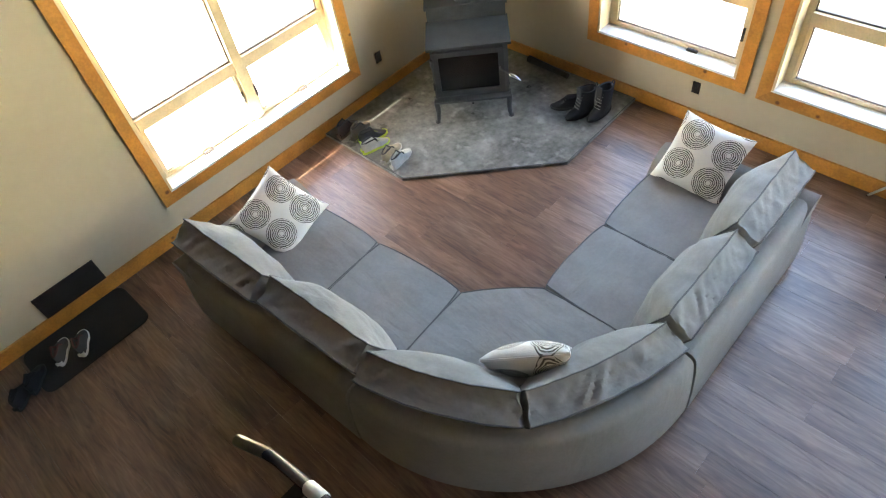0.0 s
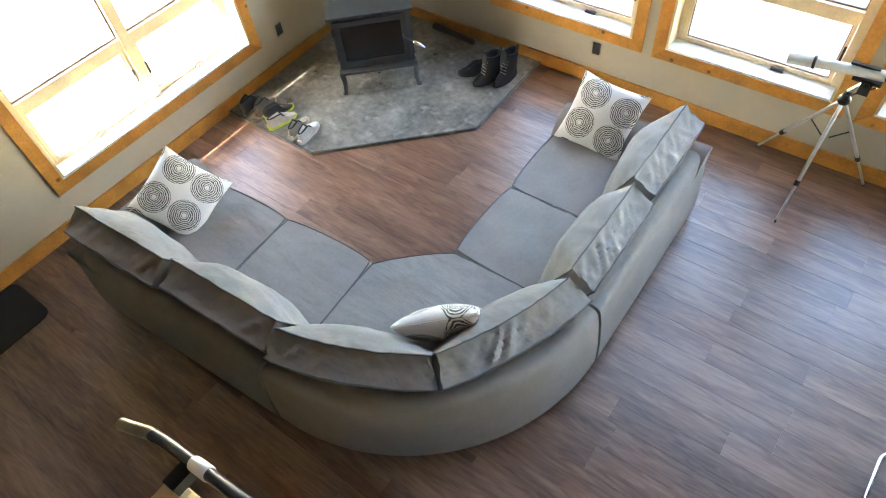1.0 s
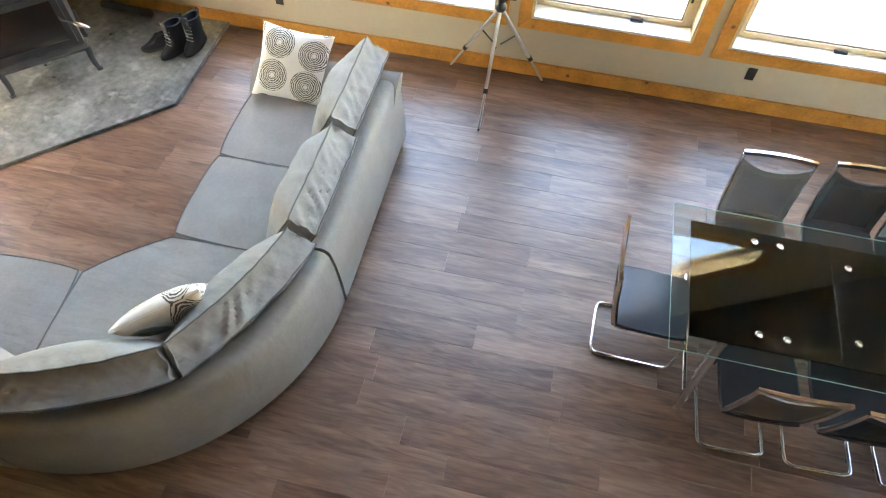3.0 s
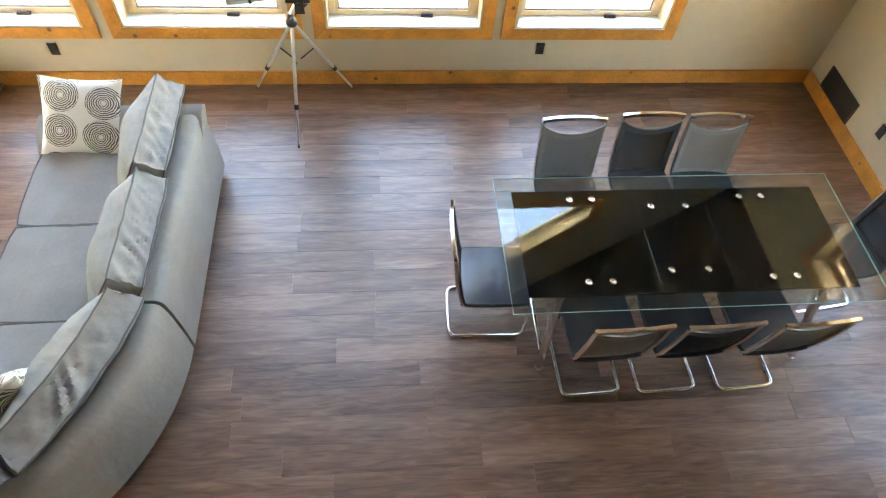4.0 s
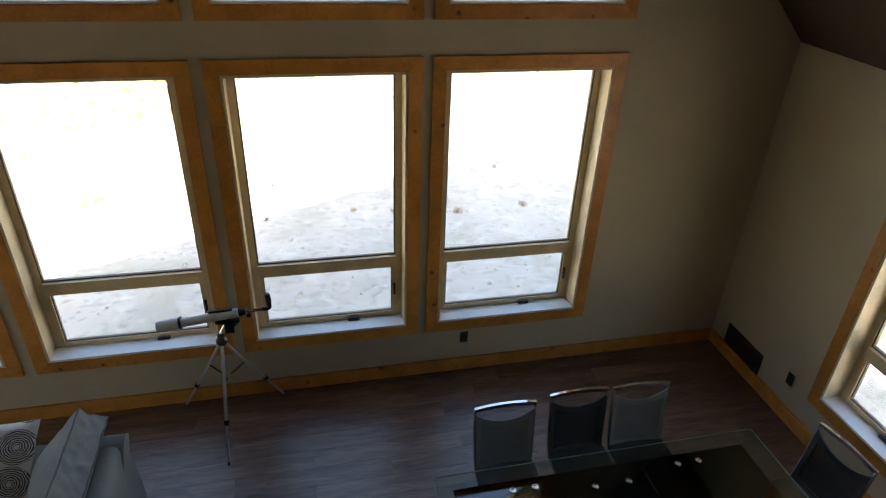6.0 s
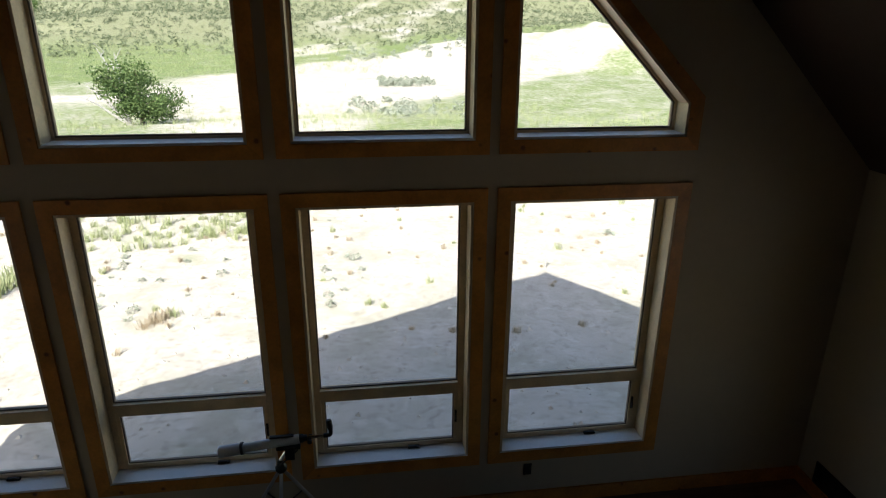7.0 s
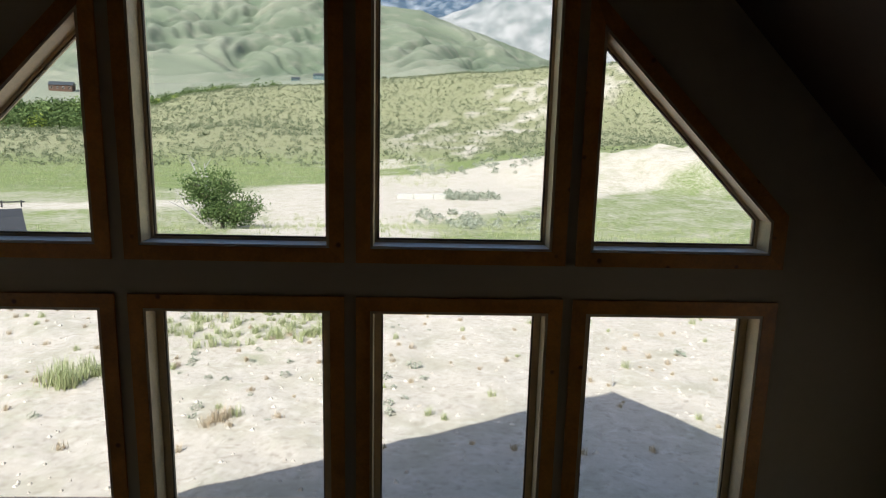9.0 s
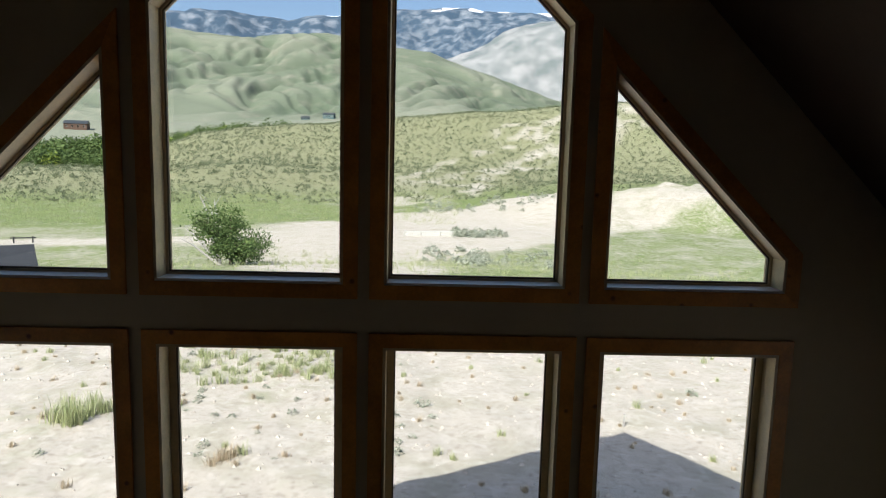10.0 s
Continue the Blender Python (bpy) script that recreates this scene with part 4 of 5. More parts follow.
# ---- telescope on a tripod ----
scope = empty("telescope", "white refractor telescope on an aluminium tripod by the windows", "telescope", (-0.44, 5.16, 0))
head = Vector((0.045, 0, 0.885))
for fx, fy in ((0.018, -0.474), (-0.393, 0.273), (0.463, 0.262)):
    f = Vector((fx, fy, 0.0))
    d = (f - head)
    lg = part("leg", tube([head + d * 0.03, head + d * 0.66], 0.0145, 8), M_ALU, scope, "aluminium tripod leg")
    part("lower_leg", tube([head + d * 0.64, head + d * 0.975], 0.0105, 8), M_ALU, lg)
    part("leg_clamp", tube([head + d * 0.635, head + d * 0.675], 0.02, 8), M_BLACK, lg, "black clamp")
    part("foot_tip", tube([head + d * 0.965, head + d * 1.0], 0.011, 8, r2=0.005), M_RUBBER, lg)
    m = head + d * 0.34
    part("spreader_arm", tube([m, Vector((head.x + d.x * 0.06, d.y * 0.06, m.z - 0.06))], 0.006, 6), M_BLACK, scope)
part("tripod_head", lathe([(0.035, 0.855), (0.045, 0.87), (0.045, 0.895), (0.03, 0.91), (0.022, 0.96)], 14, m=Matrix.Translation((head.x, 0, 0))), M_BLACK, scope, smooth=True)
part("yoke", tube(fillet([(head.x, 0, 0.95), (head.x + 0.03, 0, 1.0), (head.x + 0.08, 0.0, 1.07)], 0.03), 0.016, 8), M_ALU, scope, smooth=True)
for sy in (-1, 1):
    part("yoke_cheek", box(head.x + 0.045, head.x + 0.115, 0.042 * sy - 0.006, 0.042 * sy + 0.006, 0.985, 1.10), M_BLACK, scope, bevel=0.008)
    part("clamp_knob", lathe([(0.006, 0), (0.02, 0.004), (0.02, 0.018), (0.008, 0.022)], 14, m=Matrix.Translation((head.x + 0.08, 0.048 * sy, 1.07)) @ Matrix.Rotation(radians(-90 * sy), 4, "X")), M_BLACK, scope, smooth=True)
part("tube_saddle", box(head.x - 0.02, head.x + 0.16, -0.03, 0.03, 1.065, 1.085), M_BLACK, scope, bevel=0.006)
part("altitude_rod", tube([(head.x + 0.0, -0.03, 0.93), (head.x + 0.14, -0.03, 1.06)], 0.006, 6), M_BLACK, scope)


def turned(name, a, b, profile, material, parent, label=""):
    """A turned part along the axis from a to b; profile gives (radius, share of the length)."""
    a, b = Vector(a), Vector(b)
    q = (b - a).to_track_quat("Z", "Y").to_matrix().to_4x4()
    return part(name, lathe([(r, k * (b - a).length) for r, k in profile], 22, m=Matrix.Translation(a) @ q), material, parent, label, smooth=True)


A, B = Vector((0.205, 0, 1.14)), Vector((-0.40, 0, 1.075))
tub = turned("tube", A, B, [(0.026, 0), (0.037, 0.01), (0.037, 0.70), (0.037, 0.71)], M_WHITE, scope, "white enamelled tube")
turned("dew_ring", A.lerp(B, 0.70), A.lerp(B, 0.735), [(0.040, 0), (0.049, 0.1), (0.049, 0.9), (0.044, 1)], M_BLACK, tub)
turned("dew_shield", A.lerp(B, 0.735), B, [(0.044, 0), (0.045, 0.02), (0.045, 1.0), (0.041, 1.0), (0.039, 0.9)], M_WHITE, tub, "pale grey dew shield")
turned("objective", A.lerp(B, 0.95), A.lerp(B, 0.96), [(0.038, 0), (0.038, 1)], M_FIREGLASS, tub)
turned("focuser", A, A + Vector((0.055, 0, 0.006)), [(0.034, 0), (0.034, 0.4), (0.026, 0.6), (0.024, 1)], M_BLACK, tub, "black focuser")
turned("draw_tube", A + Vector((0.05, 0, 0.005)), A + Vector((0.20, 0, 0.012)), [(0.014, 0), (0.014, 1)], M_CHROME, tub)
for s in (-1, 1):
    turned("focus_knob", A + Vector((0.075, s * 0.018, -0.012)), A + Vector((0.075, s * 0.04, -0.012)), [(0.006, 0), (0.018, 0.2), (0.018, 1)], M_BLACK, tub)
dg = part("diagonal", tube(fillet([A + Vector((0.18, 0, 0.011)), A + Vector((0.235, 0, 0.013)), A + Vector((0.235, 0, 0.075))], 0.02, 3), 0.017, 12), M_BLACK, tub, "black star diagonal", smooth=True)
turned("eyepiece", A + Vector((0.235, 0, 0.06)), A + Vector((0.225, 0, 0.15)), [(0.017, 0), (0.022, 0.2), (0.022, 0.9), (0.016, 1)], M_BLACK, dg)
part("finder_bracket", box(-0.02, 0.16, -0.012, 0.012, 1.162, 1.180), M_BLACK, tub, bevel=0.003)

# ---- handrail end on a pine post ----
rail = empty("handrail", "black handrail tube with a bent end on a pine post", "handrail")
tip, bend, band, far = Vector((-1.815, 0.728, 2.12)), Vector((-1.665, 0.772, 2.14)), Vector((-1.51, 0.779, 2.20)), Vector((-1.0, 0.80, 2.40))
part("tube", tube(fillet([tip, bend, band, far], 0.06, 6), 0.0195, 14), M_SEAT, rail, "black rubber-gripped tube", smooth=True)
turned("end_sleeve", tip + (bend - tip) * 0.9, tip - (bend - tip) * 0.02, [(0.0205, 0), (0.021, 0.05), (0.021, 0.97), (0.018, 1.0)], M_TIP, rail, "worn metal end sleeve")
d = (far - band).normalized()
turned("clamp", band + d * 0.06, band + d * 0.15, [(0.021, 0), (0.0235, 0.05), (0.0235, 0.95), (0.021, 1)], M_WHITE, rail, "white clamp")
part("post", box(-1.53, -1.44, 0.63, 0.72, 0.0, 2.14), M_JAMB, rail, "pale pine post", bevel=0.004)
part("bracket", box(-1.51, -1.46, 0.69, 0.78, 2.138, 2.19), M_BLACK, rail, bevel=0.003)

# ---- window fittings ----
def crank(place, u, v, d):
    """A folding crank operator on the inner sill of an awning sash."""
    e = empty("window_crank", "small dark folding window crank on the sill", "window crank", group="window cranks")
    part("base", prism([rect(u - 0.05, u + 0.05, v, v + 0.016)], place, d - 0.03, d), M_BROWNPLATE, e, bevel=0.003)
    part("lever", prism([rect(u - 0.045, u + 0.03, v + 0.017, v + 0.026)], place, d - 0.026, d - 0.012), M_BROWNPLATE, e, bevel=0.002)
    return e


def lock(place, u, v, d):
    e = empty("sash_lock", "dark sash lock on the window jamb", "sash lock", group="sash locks")
    part("plate", prism([rect(u - 0.009, u + 0.009, v - 0.06, v + 0.06)], place, d - 0.012, d), M_BROWNPLATE, e, bevel=0.002)
    part("lever", prism([rect(u - 0.006, u + 0.006, v - 0.045, v + 0.01)], place, d - 0.026, d - 0.0115), M_BLACK, e, bevel=0.002)
    return e


for a, b in COLS:
    crank(north, (a * 0.35 + b * 0.65), 0.612, TH - 0.075)
    lock(north, b - 0.085, 0.90, TH - 0.071)
for a in (2.2, 3.3):
    crank(west, a, 0.512, TH - 0.075)
for a in (2.4, 3.55):
    crank(east, a, 0.512, TH - 0.075)
lock(west, 2.78 - 0.07, 0.78, TH - 0.071)
lock(west, 2.78 + 0.07, 0.78, TH - 0.071)

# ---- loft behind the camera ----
tagged(part("loft_floor", box(XW + 0.025, XE - 0.025, YS, -0.35, 2.55, 2.80), M_CEIL), "unseen loft floor, darkened to cut bounce light", "floor", kind="structure")

# ---- terrain ----
def polar(d, az):
    return d * math.sin(radians(az)), 1 + d * math.cos(radians(az))


def step(a, b, x):
    t = max(0.0, min(1.0, (x - a) / (b - a)))
    return t * t * (3 - 2 * t)


def fbm(x, y, s, seed, n=4):
    return noise.fractal(Vector((x * s, y * s, seed)), 1.0, 2.0, n)


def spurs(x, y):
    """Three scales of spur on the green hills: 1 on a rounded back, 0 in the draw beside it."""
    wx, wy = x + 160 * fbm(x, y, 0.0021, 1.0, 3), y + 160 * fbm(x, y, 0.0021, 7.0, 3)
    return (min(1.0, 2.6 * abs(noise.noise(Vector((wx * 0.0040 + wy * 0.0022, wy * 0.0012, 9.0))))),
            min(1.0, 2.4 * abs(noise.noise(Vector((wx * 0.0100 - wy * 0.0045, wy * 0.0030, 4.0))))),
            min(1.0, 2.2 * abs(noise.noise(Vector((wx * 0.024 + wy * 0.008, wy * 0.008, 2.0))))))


CREST_AZ = (-40, -30, -26.5, -21.5, -19.3, -16.2, -12.5, -7.8, -2.9, 2.1, 7, 11.8, 16.7, 30)
CREST_Z = (2, 6, 9, 13, 20, 23.5, 26.2, 29.2, 32.8, 36.4, 39, 42, 44, 47)
GREEN_AZ = (-40, -21.7, -19.2, -15.2, -10.6, -7.8, -3, 0, 2.9, 6.9, 11.8, 20)
GREEN_Z = (440, 430, 420, 424, 455, 452, 420, 412, 362, 316, 240, 205)
PALE_AZ, PALE_Z = (-3, 0, 2.7, 5.3, 8.2, 11.7, 25), (420, 460, 545, 627, 694, 710, 725)
TOP_AZ = (-40, -21.2, -17, -13.4, -12, -9.7, -7.8, -3, 1.8, 6.7, 10.5, 25)
TOP_Z = (930, 930, 958, 947, 934, 976, 980, 1034, 1062, 1043, 1022, 1010)


def terrain(x, y):
    """Height of the ground outside: a pad round the house, a dip, a sage hill, a valley, far green hills and mountains."""
    d = math.hypot(x, y - 1)
    az = math.degrees(math.atan2(x, y - 1))       # 0 is north, positive to the east
    k = step(110, 60, abs(az))
    crest = float(np.interp(az, CREST_AZ, CREST_Z))
    far = float(np.interp(az, GREEN_AZ, GREEN_Z))
    pale = float(np.interp(az, PALE_AZ, PALE_Z))
    top = float(np.interp(az, TOP_AZ, TOP_Z))
    foot = 66 + 1.25 * max(-25, min(20, az) + 20)
    pts = ((0, -1.0), (22, -1.1), (40, -2.6), (60, -4.4), (80, -4.0), (130, -3.4), (210, 3.0 - 2.5 * step(-18, -26, az)), (400, crest), (520, crest + 2), (800, 44), (1150, foot), (1500, foot + (far - foot) * 0.34), (1900, foot + (far - foot) * 0.68), (2300, far), (2650, far * 0.8), (3200, pale), (3500, pale * 0.93), (4500, top), (4950, top * 0.9))
    z = pts[-1][1]
    for (a, za), (b, zb) in zip(pts, pts[1:]):
        if d <= b:
            t = (d - a) / (b - a)
            z = za + (zb - za) * (step(a, b, d) if d < 1150 or d > 2300 else 0.75 * t + 0.25 * step(a, b, d))
            break
    z += fbm(x, y, 0.8, 5.0, 3) * 0.07 + fbm(x, y, 0.03, 3.0) * 1.3 * step(28, 200, d)
    # spurs and gullies of the green hills: rounded backs with narrow draws between them
    if 1100 < d < 2750:
        v1, v2, v3 = spurs(x, y)
        env = step(1120, 1450, d) * (1 - 0.75 * step(1950, 2280, d))
        z -= env * (30 * (1 - v1) + 24 * (1 - v2) + 11 * (1 - v3))
    z += fbm(x, y, 0.0034, 2.0, 6) * 70 * step(3250, 3700, d) * (1 - 0.75 * step(4100, 4450, d)) + fbm(x, y, 0.006, 5.0, 6) * 30 * step(2650, 2900, d) * (1 - 0.8 * step(4100, 4400, d))
    bank = float(np.interp(az, (-4, -1, 3.8, 11.7, 16.5, 23.3), (0, 0.5, 1.3, 3.6, 4.0, 5.6)))
    z += bank * step(90, 112, d + 5 * fbm(x, y, 0.05, 6.0, 3)) * step(190, 135, d) * (1 + 0.35 * fbm(x, y, 0.10, 8.0, 4))
    return -1.0 + (z + 1.0) * (k if d > 25 else 1)


def cover(x, y):
    """Share of plant cover on the ground, 0 bare earth to 1 green."""
    d = math.hypot(x, y - 1)
    true_az = math.degrees(math.atan2(x, y - 1))
    az = true_az + 4 * fbm(x, y, 0.03, 12.0, 3) * step(30, 60, d)
    dn = d * (1 + 0.10 * fbm(x, y, 0.045, 14.0, 3))
    c = 0.08 + 0.12 * step(-2, -14, az)
    c = c + (0.36 - c) * step(15, 17, d) * step(21.5, 19.5, d) * step(-5, -9, az) * step(-25, -20, az)
    c = c + (0.22 + 0.40 * step(-12, -19, az) - c) * step(26, 40, d)
    # green flat below the bank, bare bank and road, meadow, sage hillside
    edge = float(np.interp(az, (-2, 0.4, 11.5, 16.7, 27), (30, 57, 69, 93, 110)))
    c = c + (0.66 - c) * step(30, 42, d) * step(edge + 3, edge - 5, dn) * step(-2, 4, az)
    top = float(np.interp(az, (-8, -3, 4, 12, 24), (88, 104, 112, 122, 132)))
    c = c + (0.16 + 0.16 * step(8, 15, az) - c) * step(edge - 2, edge + 4, dn) * step(-13, -5, az)
    c = c + (0.82 - c) * step(top - 3, top + 4, dn)
    c = c + (0.86 - c) * step(140, 190, d)
    for lo, hi, w in (((-2.8, 7.1, 11.4, 16), (168, 300, 330, 350), 11), ((-2.7, 4.7, 11.5, 17), (126, 182, 275, 320), 15)):
        line = float(np.interp(true_az, lo, hi))
        c *= 1 - 0.66 * step(w * 2.4, w * 0.2, abs(d - line + 34 * fbm(x, y, 0.03, 4.0, 4))) * step(-5, -1, true_az) * step(-0.35, 0.25, fbm(x, y, 0.11, 17.0, 4))
    c *= 1 - 0.5 * step(128, 134, dn) * step(150, 142, dn) * step(-12, -6, az) * step(1, -3, az)
    road = 78 + az * 0.18 + 3 * math.sin(az * 0.12)
    c *= 1 - step(2.6, 1.4, abs(d - road)) * step(8, 3, az)
    return c


def ground_material():
    m = bpy.data.materials.new("dry_ground")
    m.use_nodes = True
    nt = m.node_tree
    bs = nt.nodes["Principled BSDF"]
    bs.inputs["Roughness"].default_value = 0.95
    bs.inputs["Specular IOR Level"].default_value = 0.15
    tc = nt.nodes.new("ShaderNodeTexCoord")

    def tex(scale, detail=5):
        n = nt.nodes.new("ShaderNodeTexNoise")
        n.inputs["Scale"].default_value, n.inputs["Detail"].default_value = scale, detail
        nt.links.new(tc.outputs["Object"], n.inputs["Vector"])
        return n.outputs[0]

    def op(kind, a, b, clamp=False):
        n = nt.nodes.new("ShaderNodeMath")
        n.operation, n.use_clamp = kind, clamp
        for i, v in enumerate((a, b)):
            if isinstance(v, (int, float)):
                n.inputs[i].default_value = v
            else:
                nt.links.new(v, n.inputs[i])
        return n.outputs[0]

    def mix(f, a, b):
        n = nt.nodes.new("ShaderNodeMix")
        n.data_type = "RGBA"
        for i, v in ((0, f), (6, a), (7, b)):
            if isinstance(v, tuple):
                n.inputs[i].default_value = (*v, 1)
            else:
                nt.links.new(v, n.inputs[i])
        return n.outputs[2]

    def attr(name):
        n = nt.nodes.new("ShaderNodeAttribute")
        n.attribute_name = name
        return n.outputs["Fac"]
    n1, n2, n3, n4 = tex(2.2, 8), tex(0.25, 6), tex(0.03, 8), tex(0.004, 8)
    sand = mix(n1, (0.42, 0.375, 0.305), (0.60, 0.55, 0.47))
    grit = op("MULTIPLY", op("SUBTRACT", tex(9.0, 4), 0.52), 4.0, True)
    sand = mix(op("MULTIPLY", n2, 0.8), sand, (0.52, 0.455, 0.38))
    sand = mix(op("MULTIPLY", grit, 0.75), sand, (0.27, 0.23, 0.18))
    patchy = op("MULTIPLY", op("SUBTRACT", tex(0.9, 9), 0.47), 4.5, True)
    sand = mix(op("MULTIPLY", patchy, 0.62), sand, (0.35, 0.325, 0.235))
    crust = op("MULTIPLY", op("SUBTRACT", tex(4.0, 8), 0.53), 6.0, True)
    sand = mix(op("MULTIPLY", crust, 0.45), sand, (0.66, 0.61, 0.53))
    green = mix(n2, (0.10, 0.145, 0.042), (0.23, 0.265, 0.105))
    dots = op("MULTIPLY", op("SUBTRACT", tex(0.55, 3), 0.40), 5.0, True)
    sage = mix(op("MULTIPLY", dots, 0.3), (0.23, 0.235, 0.125), mix(n3, (0.23, 0.24, 0.13), (0.43, 0.385, 0.285)))
    olive = mix(n4, (0.175, 0.20, 0.14), (0.265, 0.27, 0.20))
    # draws painted darker green: denser plants, plus gully shade put into the colour
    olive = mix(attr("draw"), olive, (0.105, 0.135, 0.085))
    olive = mix(op("MULTIPLY", op("SUBTRACT", tex(0.022, 8), 0.5), 1.6, True), olive, (0.35, 0.32, 0.25))
    # mountain forest and rock, with the blue of distance haze mixed into both colours
    hazy_rock = mix(op("MULTIPLY", op("SUBTRACT", tex(0.013, 10), 0.46), 4.2, True), (0.055, 0.088, 0.128), (0.24, 0.265, 0.295))
    snowy = mix(op("GREATER_THAN", op("ADD", attr("snow"), op("MULTIPLY", op("SUBTRACT", tex(0.009, 8), 0.5), 2.2)), 0.80), hazy_rock, (0.85, 0.87, 0.9))
    veg = mix(attr("sage"), green, sage)
    fac = op("ADD", attr("cover"), op("MULTIPLY", op("SUBTRACT", op("ADD", op("MULTIPLY", n2, 0.5), op("MULTIPLY", n1, 0.5)), 0.5), 1.6))
    fac = op("MULTIPLY", op("SUBTRACT", fac, 0.28), 1.9, True)
    even = op("MULTIPLY", op("SUBTRACT", op("ADD", attr("cover"), op("MULTIPLY", op("SUBTRACT", n3, 0.5), 0.8)), 0.22), 1.9, True)
    fac = op("ADD", op("MULTIPLY", fac, op("SUBTRACT", 1.0, attr("sage"))), op("MULTIPLY", even, attr("sage")))
    near = mix(fac, sand, veg)
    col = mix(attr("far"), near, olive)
    pale = mix(op("MULTIPLY", op("SUBTRACT", tex(0.012, 10), 0.36), 3.4, True), (0.17, 0.19, 0.185), (0.34, 0.335, 0.325))
    pale = mix(op("GREATER_THAN", tex(0.005, 5), 0.66), pale, (0.07, 0.10, 0.12))
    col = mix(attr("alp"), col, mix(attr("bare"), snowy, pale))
    nt.links.new(col, bs.inputs["Base Color"])
    b = nt.nodes.new("ShaderNodeBump")
    b.inputs["Strength"].default_value, b.inputs["Distance"].default_value = 0.6, 0.05
    nt.links.new(n1, b.inputs["Height"])
    b2 = nt.nodes.new("ShaderNodeBump")
    b2.inputs["Strength"].default_value, b2.inputs["Distance"].default_value = 0.3, 22.0
    nt.links.new(op("MULTIPLY", tex(0.009, 6), op("SUBTRACT", attr("far"), op("MULTIPLY", attr("alp"), 0.7))), b2.inputs["Height"])
    nt.links.new(b.outputs[0], b2.inputs["Normal"])
    nt.links.new(b2.outputs[0], bs.inputs["Normal"])
    return m


M_GROUND = ground_material()
radii = [0.1, 4.0] + [6 * 1.028 ** i for i in range(243)]
radii = [r for r in radii if r < 1000] + [1010 * 1.0085 ** i for i in range(188)]
angs = [-54 + 1.0 * i for i in range(18)] + [-36 + 0.25 * i for i in range(257)] + [28 + 1.0 * i for i in range(1, 27)] + [54 + 12 * i for i in range(1, 21)]
verts, faces, at_cover, at_sage, at_far, at_alp, at_snow, at_bare, at_gully_shade = [], [], [], [], [], [], [], [], []
for r in radii:
    for a in angs:
        x, y = polar(r, a)
        z = terrain(x, y)
        verts.append((x, y, z))
        at_cover.append(cover(x, y))
        at_sage.append(step(125, 170, r))
        at_far.append(step(430, 520, r))
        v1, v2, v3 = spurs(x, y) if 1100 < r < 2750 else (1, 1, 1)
        # how much painted shade and plant green each draw gets
        at_gully_shade.append(min(1.0, 0.55 * (1 - v1) + 0.4 * (1 - v2) + 0.25 * (1 - v3)) * step(1100, 1350, r))
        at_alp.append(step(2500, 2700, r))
        crown = float(np.interp(a, TOP_AZ, TOP_Z))
        at_snow.append(step(crown - 95, crown - 5, z) * (0.35 + 0.65 * max(step(-10, -8, a) * step(-4, -6, a), step(-1, 1, a))) * step(3600, 4000, r))
        at_bare.append(step(3650, 3450, r) * step(0.5, 2.5, a + 1.5 * fbm(x, y, 0.002, 3.0, 3)))
na = len(angs)
for i in range(len(radii) - 1):
    for j in range(na):
        k = (j + 1) % na
        faces.append((i * na + j, i * na + k, (i + 1) * na + k, (i + 1) * na + j))
gm = bpy.data.meshes.new("ground")
gm.from_pydata(verts, [], faces)
for nm, vals in (("cover", at_cover), ("sage", at_sage), ("far", at_far), ("alp", at_alp), ("snow", at_snow), ("bare", at_bare), ("draw", at_gully_shade)):
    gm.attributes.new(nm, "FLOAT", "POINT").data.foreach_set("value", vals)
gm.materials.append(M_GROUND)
for p in gm.polygons:
    p.use_smooth = True
tagged(new("ground", gm), "dry ground with sparse grass rising to sage hills", "ground", kind="structure")


def leafy(name, second):
    m = mat(name, second[0], 0.85, second=second[1], scale=3, spec=0.2)
    nt = m.node_tree
    g = nt.nodes.new("ShaderNodeNewGeometry")
    rp = nt.nodes.new("ShaderNodeValToRGB")
    rp.color_ramp.elements[0].color, rp.color_ramp.elements[1].color = (*second[1], 1), (*second[0], 1)
    nt.links.new(g.outputs["Random Per Island"], rp.inputs[0])
    nt.links.new(rp.outputs[0], nt.nodes["Principled BSDF"].inputs["Base Color"])
    return m


M_GRASS = leafy("grass_blades", ((0.46, 0.47, 0.26), (0.29, 0.34, 0.15)))
M_DRY = leafy("dry_grass", ((0.60, 0.52, 0.38), (0.40, 0.31, 0.21)))
M_SAGE = leafy("sagebrush", ((0.25, 0.27, 0.17), (0.10, 0.125, 0.06)))
M_SCRUB = leafy("pale_scrub", ((0.44, 0.45, 0.36), (0.24, 0.27, 0.19)))
M_LEAF = leafy("tree_leaves", ((0.15, 0.205, 0.065), (0.055, 0.095, 0.03)))
M_BARK = mat("bark", (0.22, 0.17, 0.13), 0.9, vary=0.2, scale=10, bump=0.4, bump_scale=40)
M_DEADWOOD = mat("dead_wood", (0.50, 0.47, 0.43), 0.9, vary=0.12, scale=10)
M_STONE = leafy("stones", ((0.62, 0.56, 0.48), (0.42, 0.37, 0.31)))


def stuff(name, V, F, material, label, category):
    me = bpy.data.meshes.new(name)
    me.from_pydata(V, [], F)
    me.materials.append(material)
    return tagged(new(name, me), label, category, kind="stuff")


